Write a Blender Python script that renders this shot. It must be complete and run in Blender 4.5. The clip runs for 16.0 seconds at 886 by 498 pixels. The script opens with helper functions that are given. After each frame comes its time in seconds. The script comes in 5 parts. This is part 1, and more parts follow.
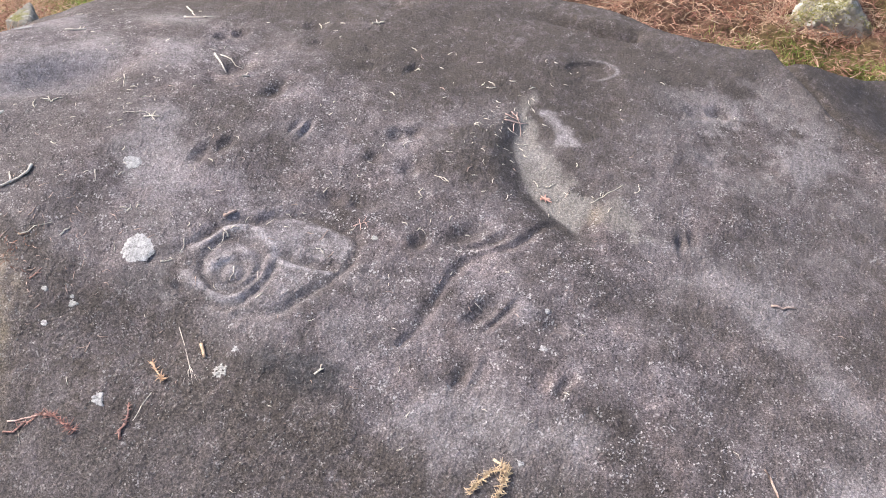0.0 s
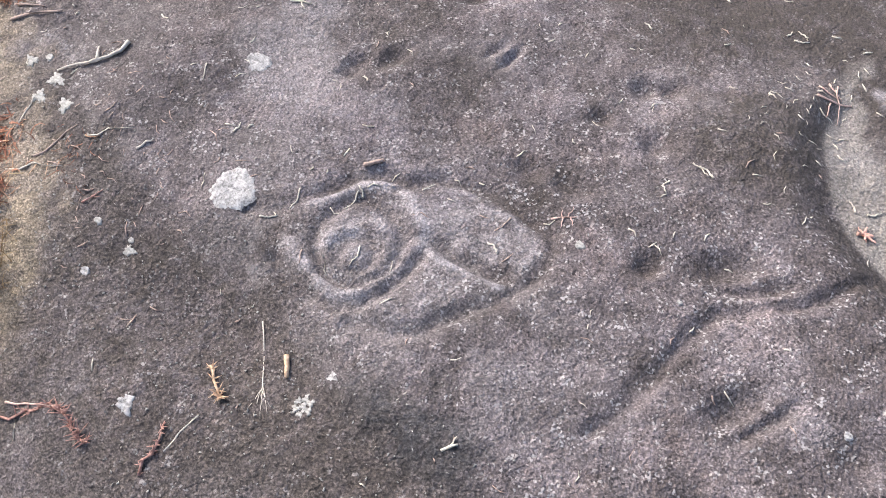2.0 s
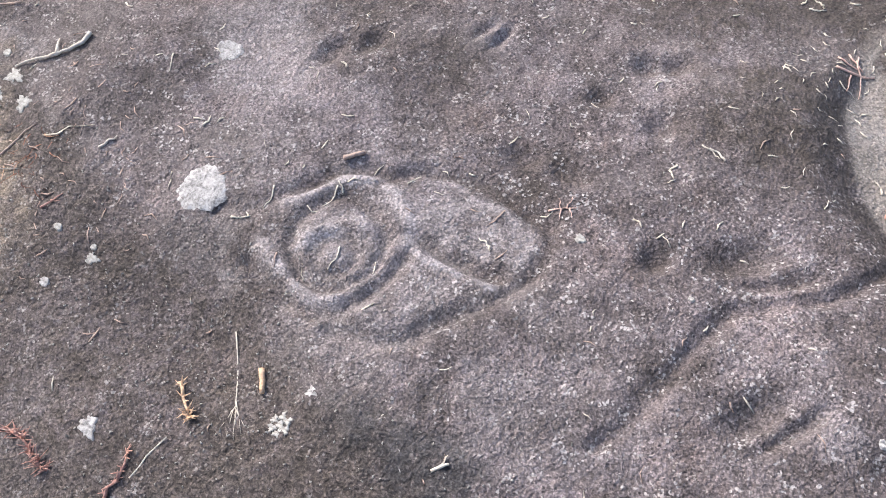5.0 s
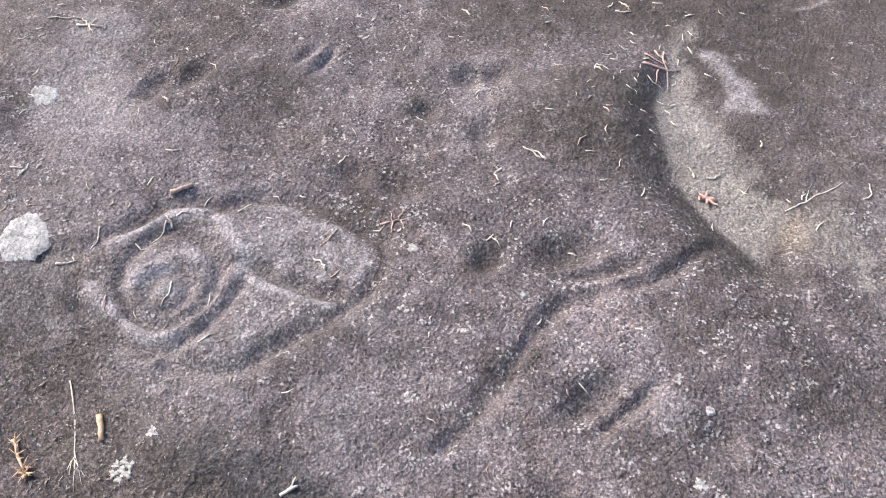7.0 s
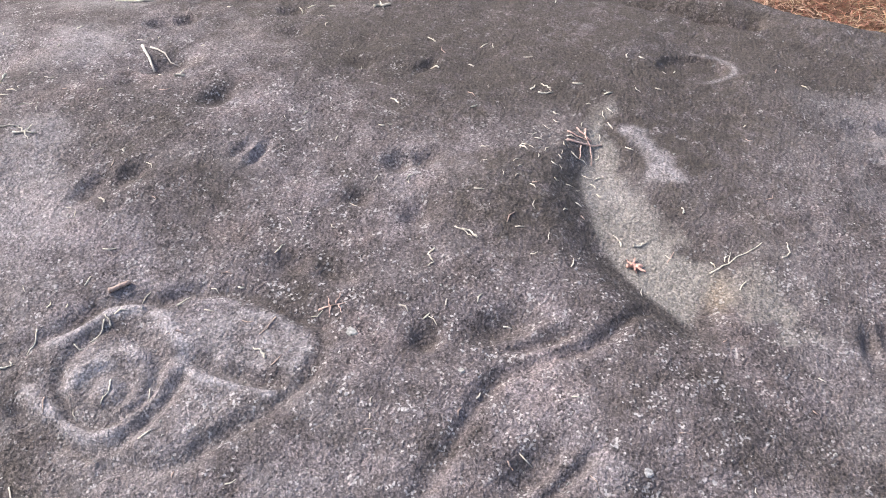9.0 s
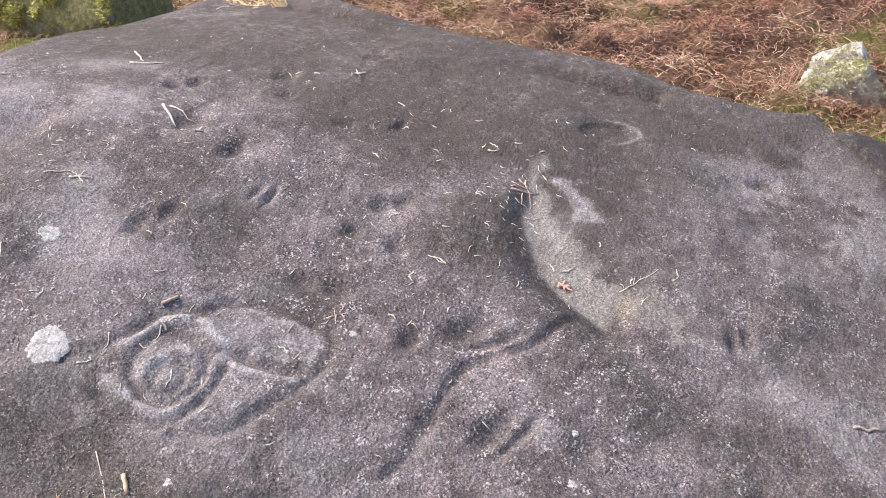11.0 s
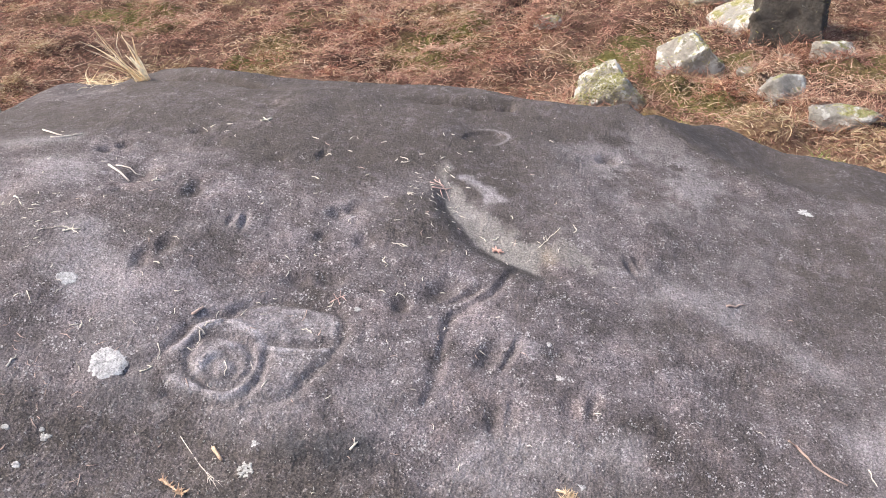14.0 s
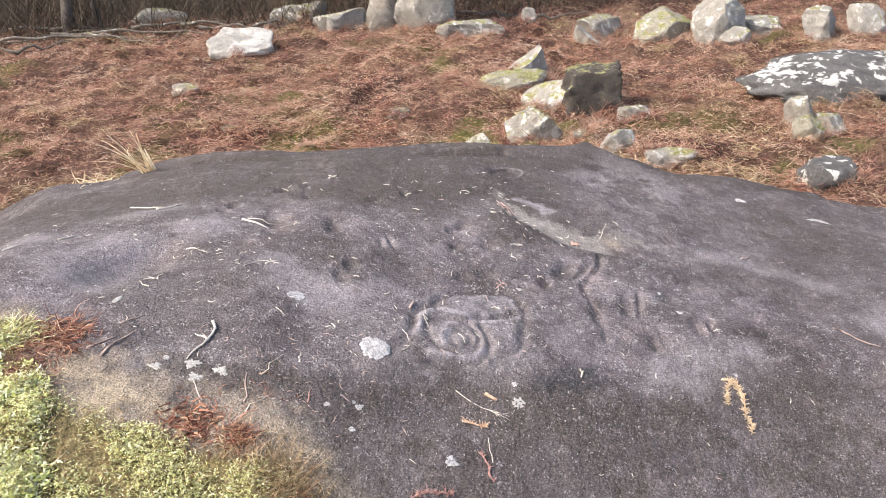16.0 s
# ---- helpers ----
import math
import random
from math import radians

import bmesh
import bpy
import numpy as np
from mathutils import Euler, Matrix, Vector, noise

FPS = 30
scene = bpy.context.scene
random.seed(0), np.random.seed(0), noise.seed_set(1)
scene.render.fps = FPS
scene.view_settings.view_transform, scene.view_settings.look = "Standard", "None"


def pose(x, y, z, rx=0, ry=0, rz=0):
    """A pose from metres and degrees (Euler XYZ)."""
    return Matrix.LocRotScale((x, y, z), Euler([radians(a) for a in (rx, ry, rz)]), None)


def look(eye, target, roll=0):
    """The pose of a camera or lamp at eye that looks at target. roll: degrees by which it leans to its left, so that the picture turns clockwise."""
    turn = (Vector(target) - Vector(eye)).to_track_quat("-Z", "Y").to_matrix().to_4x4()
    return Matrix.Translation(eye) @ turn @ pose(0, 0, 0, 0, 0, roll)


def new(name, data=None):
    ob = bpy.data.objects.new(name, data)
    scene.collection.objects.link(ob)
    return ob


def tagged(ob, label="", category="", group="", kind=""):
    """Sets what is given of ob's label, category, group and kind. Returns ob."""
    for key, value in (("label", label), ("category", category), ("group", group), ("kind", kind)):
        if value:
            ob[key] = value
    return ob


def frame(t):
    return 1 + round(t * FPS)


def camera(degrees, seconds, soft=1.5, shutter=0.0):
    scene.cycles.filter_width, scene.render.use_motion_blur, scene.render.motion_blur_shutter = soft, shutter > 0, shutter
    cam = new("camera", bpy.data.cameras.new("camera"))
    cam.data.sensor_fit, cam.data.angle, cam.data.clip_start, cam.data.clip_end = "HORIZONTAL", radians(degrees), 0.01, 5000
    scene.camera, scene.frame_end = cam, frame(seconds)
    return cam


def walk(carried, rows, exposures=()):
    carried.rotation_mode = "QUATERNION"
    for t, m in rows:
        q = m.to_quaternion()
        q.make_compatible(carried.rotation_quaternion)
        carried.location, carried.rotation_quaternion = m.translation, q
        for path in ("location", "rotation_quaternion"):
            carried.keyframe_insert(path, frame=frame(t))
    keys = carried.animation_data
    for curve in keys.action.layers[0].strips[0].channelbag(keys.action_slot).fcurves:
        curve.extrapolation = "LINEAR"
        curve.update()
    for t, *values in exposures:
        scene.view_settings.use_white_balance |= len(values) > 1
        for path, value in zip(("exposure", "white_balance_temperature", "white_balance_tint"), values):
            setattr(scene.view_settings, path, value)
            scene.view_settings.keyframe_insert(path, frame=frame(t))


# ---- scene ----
cam = camera(52.0, 16.0, soft=1.0)
SUN_STRENGTH, SKY_STRENGTH = 2.5, 0.15
EXPOSURES = [(0, 1.11), (16, 1.12)]
PATH = [
    (0, (1.178, -1.343, 2.485), (0.312, -0.134, 1.147), -6.00),
    (0.5, (1.077, -1.228, 2.406), (0.134, -0.095, 1.055), -4.68),
    (1, (0.898, -1.033, 2.235), (-0.151, -0.031, 0.858), -4.85),
    (1.5, (0.764, -0.904, 2.087), (-0.335, 0.024, 0.698), -4.97),
    (2, (0.687, -0.824, 2.008), (-0.430, 0.056, 0.601), -5.37),
    (2.5, (0.631, -0.757, 1.936), (-0.471, 0.116, 0.513), -5.57),
    (3, (0.609, -0.734, 1.914), (-0.493, 0.121, 0.481), -6.31),
    (5.3, (0.636, -0.735, 1.923), (-0.487, 0.120, 0.506), -8.03),
    (5.5, (0.624, -0.741, 1.912), (-0.482, 0.144, 0.499), -7.10),
    (6, (0.639, -0.735, 1.909), (-0.454, 0.182, 0.507), -7.29),
    (6.5, (0.670, -0.713, 1.906), (-0.385, 0.252, 0.507), -7.68),
    (7, (0.714, -0.695, 1.906), (-0.265, 0.354, 0.513), -6.95),
    (7.5, (0.728, -0.679, 1.922), (-0.198, 0.410, 0.522), -6.32),
    (8, (0.734, -0.674, 1.930), (-0.212, 0.461, 0.582), -6.95),
    (8.5, (0.746, -0.672, 1.926), (-0.208, 0.499, 0.615), -7.17),
    (9, (0.762, -0.694, 1.921), (-0.207, 0.514, 0.654), -7.54),
    (9.2, (0.758, -0.715, 1.953), (-0.190, 0.502, 0.680), -6.79),
    (11.3, (0.944, -1.110, 2.244), (0.106, 0.245, 1.035), -3.24),
    (11.5, (0.983, -1.149, 2.261), (0.146, 0.219, 1.066), -3.55),
    (12, (1.097, -1.231, 2.331), (0.290, 0.160, 1.143), -4.60),
    (12.5, (1.135, -1.341, 2.367), (0.358, 0.083, 1.196), -4.82),
    (13, (1.007, -1.462, 2.385), (0.304, 0.003, 1.219), -3.61),
    (13.5, (0.822, -1.533, 2.357), (0.207, -0.022, 1.202), -4.06),
    (14, (0.625, -1.713, 2.359), (0.251, -0.104, 1.231), -1.98),
    (14.5, (0.384, -1.960, 2.335), (0.226, -0.274, 1.271), -1.18),
    (15, (0.064, -2.083, 2.290), (0.064, -0.356, 1.283), -1.14),
    (15.5, (-0.268, -2.216, 2.326), (-0.117, -0.472, 1.358), 0.19),
    (16, (-0.607, -2.462, 2.372), (-0.351, -0.698, 1.467), 0.11),
]
walk(cam, [(t, look(eye, target, roll)) for t, eye, target, roll in PATH], exposures=EXPOSURES)

# ---- world, sun ----
SUN_FROM = Vector((-0.69, -0.10, 0.73)).normalized()
sky_world = bpy.data.worlds.new("sky_world")
scene.world = sky_world
sky_world.use_nodes = True
sky = sky_world.node_tree.nodes.new("ShaderNodeTexSky")
sky.sky_type, sky.sun_disc = "NISHITA", False
sky.sun_elevation = math.asin(SUN_FROM.z)
sky.sun_rotation = math.atan2(SUN_FROM.x, SUN_FROM.y)
sky.air_density, sky.dust_density = 1.0, 4.0
sky_world.node_tree.links.new(sky.outputs[0], sky_world.node_tree.nodes["Background"].inputs[0])
sky_world.node_tree.nodes["Background"].inputs[1].default_value = SKY_STRENGTH
sun = new("sun", bpy.data.lights.new("sun", "SUN"))
sun.data.energy, sun.data.angle, sun.data.color = SUN_STRENGTH, radians(9), (1.0, 0.945, 0.875)
sun.matrix_world = look(SUN_FROM * 30, (0, 0, 0))


# ---- small tools ----
def smooth(a, b, v):
    k = np.clip((np.asarray(v, float) - a) / (b - a), 0, 1)
    return k * k * (3 - 2 * k)


def held(v, lo, hi, r=0.25):
    """v kept between lo and hi, with soft corners."""
    v = lo + 0.5 * ((v - lo) + np.sqrt((v - lo) ** 2 + r * r))
    return hi - 0.5 * ((hi - v) + np.sqrt((hi - v) ** 2 + r * r))


def lattice(i, j, seed):
    v = np.sin(i * 127.1 + j * 311.7 + seed * 74.7) * 43758.5453
    return 2 * (v - np.floor(v)) - 1


def grain(x, y, seed=0):
    """Smooth noise from -1 to 1 on a unit lattice."""
    i, j = np.floor(x), np.floor(y)
    u, v = x - i, y - j
    u, v = u * u * (3 - 2 * u), v * v * (3 - 2 * v)
    a = lattice(i, j, seed) * (1 - u) + lattice(i + 1, j, seed) * u
    b = lattice(i, j + 1, seed) * (1 - u) + lattice(i + 1, j + 1, seed) * u
    return a * (1 - v) + b * v


def fbm(x, y, octaves=4, seed=0):
    total, size = 0, 1.0
    for o in range(octaves):
        total = total + size * grain(x * 2 ** o + 3.7 * o, y * 2 ** o - 5.3 * o, seed + o)
        size *= 0.5
    return total


def to_line(x, y, points):
    """Distance to a polyline."""
    best = np.full(np.shape(x), 1e9)
    for (ax, ay), (bx, by) in zip(points, points[1:]):
        dx, dy = bx - ax, by - ay
        k = np.clip(((x - ax) * dx + (y - ay) * dy) / (dx * dx + dy * dy), 0, 1)
        best = np.minimum(best, np.hypot(x - ax - k * dx, y - ay - k * dy))
    return best


def spot(x, y, cx, cy, rx, ry, turn=0, power=2):
    """1 in the middle of an ellipse, falling to 0 outside it."""
    c, s = math.cos(radians(turn)), math.sin(radians(turn))
    u, v = ((x - cx) * c + (y - cy) * s) / rx, (-(x - cx) * s + (y - cy) * c) / ry
    return np.exp(-((u * u + v * v) ** (power / 2)))


def sheet(name, xs, ys, z):
    """A grid mesh over the coordinates xs and ys with heights z[y, x]."""
    gx, gy = np.meshgrid(xs, ys)
    verts = np.stack([gx.ravel(), gy.ravel(), np.asarray(z).ravel()], 1)
    n, m = len(xs), len(ys)
    i = (np.arange(m - 1)[:, None] * n + np.arange(n - 1)[None]).ravel()
    faces = np.stack([i, i + 1, i + n + 1, i + n], 1)
    me = bpy.data.meshes.new(name)
    me.from_pydata(verts.tolist(), [], faces.tolist())
    me.shade_smooth()
    return me


def part(name, bm, material, parent=None, label="", smoothly=True):
    """Links a bmesh as one mesh object, under a thing or part if one is given."""
    me = bpy.data.meshes.new(name)
    bm.to_mesh(me)
    bm.free()
    if smoothly:
        me.shade_smooth()
    me.materials.append(material)
    ob = new(name, me)
    if parent:
        ob.parent = parent
    return tagged(ob, label)


# ---- materials ----
def nodes_of(name, roughness=0.9):
    m = bpy.data.materials.new(name)
    m.use_nodes = True
    nt = m.node_tree
    nt.nodes["Principled BSDF"].inputs["Roughness"].default_value = roughness
    nt.nodes["Principled BSDF"].inputs["Specular IOR Level"].default_value = 0.25
    return m, nt, nt.nodes["Principled BSDF"]


def place_of(nt):
    return nt.nodes.new("ShaderNodeTexCoord").outputs["Object"]


def noise_at(nt, where, scale, detail=4.0, rough=0.6, warp=0.0):
    n = nt.nodes.new("ShaderNodeTexNoise")
    n.inputs["Scale"].default_value, n.inputs["Detail"].default_value = scale, detail
    n.inputs["Roughness"].default_value, n.inputs["Distortion"].default_value = rough, warp
    nt.links.new(where, n.inputs["Vector"])
    return n.outputs["Fac"]


def ramp(nt, value, *stops):
    r = nt.nodes.new("ShaderNodeValToRGB")
    while len(r.color_ramp.elements) < len(stops):
        r.color_ramp.elements.new(0.5)
    for e, (at, colour) in zip(r.color_ramp.elements, stops):
        e.position = at
        e.color = (*colour, 1) if isinstance(colour, tuple) else (colour, colour, colour, 1)
    nt.links.new(value, r.inputs[0])
    return r.outputs[0]


def mixed(nt, factor, a, b, how="MIX"):
    n = nt.nodes.new("ShaderNodeMix")
    n.data_type, n.blend_type = "RGBA", how
    for at, value in ((0, factor), (6, a), (7, b)):
        if isinstance(value, (int, float)):
            n.inputs[at].default_value = value
        elif isinstance(value, tuple):
            n.inputs[at].default_value = (*value, 1)
        else:
            nt.links.new(value, n.inputs[at])
    return n.outputs[2]


def sums(nt, how, a, b, c=None):
    n = nt.nodes.new("ShaderNodeMath")
    n.operation = how
    for at, value in enumerate((a, b, c)):
        if value is None:
            continue
        if isinstance(value, (int, float)):
            n.inputs[at].default_value = value
        else:
            nt.links.new(value, n.inputs[at])
    return n.outputs[0]


def bumped(nt, bsdf, height, distance, strength=1.0):
    b = nt.nodes.new("ShaderNodeBump")
    b.inputs["Strength"].default_value, b.inputs["Distance"].default_value = strength, distance
    nt.links.new(height, b.inputs["Height"])
    nt.links.new(b.outputs[0], bsdf.inputs["Normal"])


def own(nt, name):
    a = nt.nodes.new("ShaderNodeAttribute")
    a.attribute_name = name
    return a.outputs["Fac"]


def carved_granite():
    """Weathered grey-brown granite: coarse pale and dark crystals, broad mottling, stains and groove shade given by the
    mesh.
    """
    m, nt, bsdf = nodes_of("carved_granite", 0.88)
    at = place_of(nt)
    broad = noise_at(nt, at, 3.2, 5, 0.6, 0.4)
    middle = noise_at(nt, at, 26, 5, 0.65)
    fine = noise_at(nt, at, 430, 3, 0.75)
    cell = nt.nodes.new("ShaderNodeTexVoronoi")
    cell.inputs["Scale"].default_value = 390
    nt.links.new(at, cell.inputs["Vector"])
    crystal = nt.nodes.new("ShaderNodeSeparateColor")
    nt.links.new(cell.outputs["Color"], crystal.inputs[0])
    mottle = sums(nt, "ADD", sums(nt, "MULTIPLY", broad, 0.40), sums(nt, "ADD", sums(nt, "MULTIPLY", noise_at(nt, at, 9, 4, 0.6, 0.3), 0.35), sums(nt, "MULTIPLY", middle, 0.25)))
    colour = ramp(nt, mottle, (0.38, (0.056, 0.046, 0.043)), (0.5, (0.112, 0.094, 0.096)), (0.60, (0.188, 0.162, 0.171)))
    speck = sums(nt, "ADD", sums(nt, "MULTIPLY", fine, 0.62), sums(nt, "MULTIPLY", crystal.outputs[0], 0.38))
    colour = mixed(nt, 1.0, colour, ramp(nt, speck, (0.30, 0.66), (0.46, 0.90), (0.57, 1.10), (0.70, 1.50)), "MULTIPLY")
    clot = noise_at(nt, at, 250, 3, 0.7, 0.4)
    colour = mixed(nt, 1.0, colour, ramp(nt, clot, (0.33, 0.60), (0.50, 0.98), (0.65, 1.65)), "MULTIPLY")
    flake = nt.nodes.new("ShaderNodeTexVoronoi")
    flake.inputs["Scale"].default_value = 270
    nt.links.new(at, flake.inputs["Vector"])
    facet = nt.nodes.new("ShaderNodeSeparateColor")
    nt.links.new(flake.outputs["Color"], facet.inputs[0])
    flecks = ramp(nt, sums(nt, "MULTIPLY", facet.outputs[1], noise_at(nt, at, 30, 4, 0.7)), (0.46, 0.0), (0.55, 1.0))
    pits = ramp(nt, sums(nt, "MULTIPLY", facet.outputs[2], noise_at(nt, at, 22, 4, 0.7)), (0.44, 1.0), (0.52, 0.42))
    colour = mixed(nt, 1.0, colour, pits, "MULTIPLY")
    colour = mixed(nt, sums(nt, "MULTIPLY", flecks, 0.80), colour, (0.46, 0.435, 0.43))
    rust = ramp(nt, noise_at(nt, at, 9, 4), (0.52, 0.0), (0.72, 0.55))
    colour = mixed(nt, rust, colour, mixed(nt, 1.0, colour, (1.10, 0.98, 0.88), "MULTIPLY"))
    grained = mixed(nt, 1.0, ramp(nt, speck, (0.3, 0.60), (0.5, 0.97), (0.7, 1.5)), ramp(nt, clot, (0.32, 0.62), (0.5, 1.0), (0.66, 1.5)), "MULTIPLY")
    filmed = mixed(nt, 1.0, ramp(nt, speck, (0.3, 0.74), (0.7, 1.28)), ramp(nt, clot, (0.32, 0.80), (0.5, 1.0), (0.66, 1.28)), "MULTIPLY")
    grit = noise_at(nt, at, 120, 4, 0.75)
    gritty = mixed(nt, 1.0, grained, ramp(nt, grit, (0.36, 0.45), (0.5, 0.95), (0.64, 1.7)), "MULTIPLY")
    patchy = ramp(nt, noise_at(nt, at, 42, 5, 0.72, 0.3), (0.36, 0.45), (0.5, 0.98), (0.62, 1.35))

    def broken(value):
        n = nt.nodes.new("ShaderNodeMath")
        n.operation, n.use_clamp = "MULTIPLY", True
        nt.links.new(value, n.inputs[0])
        nt.links.new(patchy, n.inputs[1])
        return n.outputs[0]

    # algae film, with the shade of the carved grooves in the same mask
    colour = mixed(nt, broken(own(nt, "algae_shade")), colour, mixed(nt, 1.0, (0.069, 0.057, 0.051), mixed(nt, own(nt, "grit"), filmed, gritty), "MULTIPLY"))
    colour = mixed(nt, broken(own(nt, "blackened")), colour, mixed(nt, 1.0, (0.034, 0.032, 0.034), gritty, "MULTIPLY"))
    colour = mixed(nt, own(nt, "crust"), colour, mixed(nt, 1.0, (0.248, 0.224, 0.204), mixed(nt, 0.6, filmed, grained), "MULTIPLY"))
    colour = mixed(nt, broken(own(nt, "pale_tone")), colour, mixed(nt, 1.0, (0.335, 0.303, 0.309), mixed(nt, 0.5, grained, filmed), "MULTIPLY"))
    colour = mixed(nt, own(nt, "earth"), colour, mixed(nt, 1.0, (0.46, 0.372, 0.262), grained, "MULTIPLY"))
    tuft = noise_at(nt, at, 60, 5, 0.75, 0.6)
    colour = mixed(nt, own(nt, "moss"), colour, ramp(nt, tuft, (0.3, (0.05, 0.040, 0.02)), (0.52, (0.20, 0.155, 0.07)), (0.7, (0.42, 0.35, 0.18))))
    nt.links.new(colour, bsdf.inputs["Base Color"])
    nodule = nt.nodes.new("ShaderNodeTexVoronoi")
    nodule.inputs["Scale"].default_value = 160
    nt.links.new(at, nodule.inputs["Vector"])
    relief = sums(nt, "ADD", sums(nt, "MULTIPLY", fine, 0.16), sums(nt, "MULTIPLY", clot, 0.45))
    relief = sums(nt, "SUBTRACT", relief, sums(nt, "MULTIPLY", nodule.outputs["Distance"], 0.10))
    swell = noise_at(nt, at, 120, 2.0, 0.6, 0.5)
    relief = sums(nt, "ADD", relief, sums(nt, "ADD", sums(nt, "MULTIPLY", middle, 1.0), sums(nt, "MULTIPLY", swell, 1.15)))
    bumped(nt, bsdf, relief, 0.0070, 1.0)
    return m


def field_stone(name, low, high, lichen=0.0, moss=0.0, lichen_size=9.0):
    """Granite field stone with pale crustose lichen spots and yellow-green moss on its upward sides."""
    m, nt, bsdf = nodes_of(name, 0.9)
    at = place_of(nt)
    broad, fine = noise_at(nt, at, 6, 7, 0.7, 0.5), noise_at(nt, at, 60, 5, 0.75)
    colour = ramp(nt, sums(nt, "ADD", sums(nt, "MULTIPLY", broad, 0.6), sums(nt, "MULTIPLY", fine, 0.4)), (0.35, low), (0.68, high))
    if lichen:
        facing = nt.nodes.new("ShaderNodeSeparateXYZ")
        nt.links.new(nt.nodes.new("ShaderNodeNewGeometry").outputs["Normal"], facing.inputs[0])
        patches = sums(nt, "ADD", sums(nt, "MULTIPLY", noise_at(nt, at, lichen_size, 5, 0.62, 0.3), 0.6), sums(nt, "MULTIPLY", noise_at(nt, at, lichen_size * 0.3, 3, 0.5, 0.5), 0.4))
        patches = sums(nt, "ADD", patches, sums(nt, "MULTIPLY", facing.outputs[2], 0.07))
        spots = ramp(nt, patches, (0.68 - 0.15 * lichen, 0.0), (0.71 - 0.15 * lichen, 0.9))
        colour = mixed(nt, spots, colour, mixed(nt, fine, (0.50, 0.48, 0.43), (0.84, 0.82, 0.77)))
    if moss:
        up = nt.nodes.new("ShaderNodeSeparateXYZ")
        nt.links.new(nt.nodes.new("ShaderNodeNewGeometry").outputs["Normal"], up.inputs[0])
        cover = sums(nt, "ADD", sums(nt, "MULTIPLY", up.outputs[2], 0.35), noise_at(nt, at, 7, 5, 0.7))
        green = ramp(nt, noise_at(nt, at, 45, 4, 0.7), (0.3, (0.15, 0.14, 0.055)), (0.5, (0.29, 0.275, 0.115)), (0.7, (0.45, 0.43, 0.23)))
        colour = mixed(nt, ramp(nt, cover, (0.92 - 0.5 * moss, 0.0), (1.0 - 0.5 * moss, 1.0)), colour, green)
    nt.links.new(colour, bsdf.inputs["Base Color"])
    bumped(nt, bsdf, sums(nt, "ADD", sums(nt, "MULTIPLY", broad, 3.0), fine), 0.022, 1.0)
    return m


def litter(name, *colours, rough=0.85, drift=0.0):
    """Dry plant pieces, each piece a little different, with broad drifts of tone."""
    m, nt, bsdf = nodes_of(name, rough)
    each = nt.nodes.new("ShaderNodeNewGeometry").outputs["Random Per Island"]
    if drift:
        each = sums(nt, "ADD", sums(nt, "MULTIPLY", each, 1 - drift), sums(nt, "MULTIPLY", noise_at(nt, place_of(nt), 2.1, 6, 0.7, 0.6), drift))
    step = 1.0 / max(1, len(colours) - 1)
    colour = ramp(nt, each, *[(0.5 + (i * step - 0.5) * (1 - 0.72 * drift), c) for i, c in enumerate(colours)])
    streak = noise_at(nt, place_of(nt), 60, 3)
    colour = mixed(nt, 1.0, colour, ramp(nt, streak, (0.3, 0.65), (0.7, 1.3)), "MULTIPLY")
    nt.links.new(colour, bsdf.inputs["Base Color"])
    through_light, both = nt.nodes.new("ShaderNodeBsdfTranslucent"), nt.nodes.new("ShaderNodeMixShader")
    nt.links.new(colour, through_light.inputs[0])
    both.inputs[0].default_value = 0.35
    nt.links.new(bsdf.outputs[0], both.inputs[1])
    nt.links.new(through_light.outputs[0], both.inputs[2])
    nt.links.new(both.outputs[0], nt.nodes["Material Output"].inputs[0])
    return m


def soil():
    m, nt, bsdf = nodes_of("litter_soil", 0.95)
    at = place_of(nt)
    a, b = noise_at(nt, at, 1.1, 6, 0.65, 0.5), noise_at(nt, at, 34, 6, 0.75, 0.8)
    colour = ramp(nt, sums(nt, "ADD", sums(nt, "MULTIPLY", a, 0.5), sums(nt, "MULTIPLY", b, 0.5)), (0.38, (0.045, 0.024, 0.018)), (0.49, (0.15, 0.080, 0.056)), (0.62, (0.34, 0.22, 0.14)))
    colour = mixed(nt, own(nt, "moss"), colour, ramp(nt, b, (0.3, (0.05, 0.06, 0.012)), (0.52, (0.17, 0.19, 0.035)), (0.7, (0.36, 0.36, 0.11))))
    nt.links.new(colour, bsdf.inputs["Base Color"])
    bumped(nt, bsdf, b, 0.06, 1.0)
    return m


GRANITE = carved_granite()
SOIL = soil()
STONE_PALE = field_stone("pale_stone", (0.22, 0.20, 0.168), (0.56, 0.52, 0.465), 0.72, 0.24, 10)
STONE_GREY = field_stone("grey_stone", (0.19, 0.168, 0.14), (0.50, 0.455, 0.395), 0.92, 0.26, 9)
STONE_DARK = field_stone("dark_stone", (0.045, 0.038, 0.033), (0.15, 0.13, 0.11), 0.15, 0.24, 20)
STONE_WHITE = field_stone("white_stone", (0.34, 0.315, 0.28), (0.70, 0.67, 0.61), 0.9, 0.05, 5)
STONE_MOSSY = field_stone("mossy_stone", (0.21, 0.19, 0.14), (0.54, 0.50, 0.41), 0.7, 0.34, 14)
STONE_COATED = field_stone("coated_stone", (0.17, 0.155, 0.13), (0.54, 0.51, 0.44), 0.8, 1.0, 10)
STONE_SPOTTED = field_stone("spotted_stone", (0.065, 0.060, 0.058), (0.21, 0.20, 0.19), 0.62, 0.0, 12)
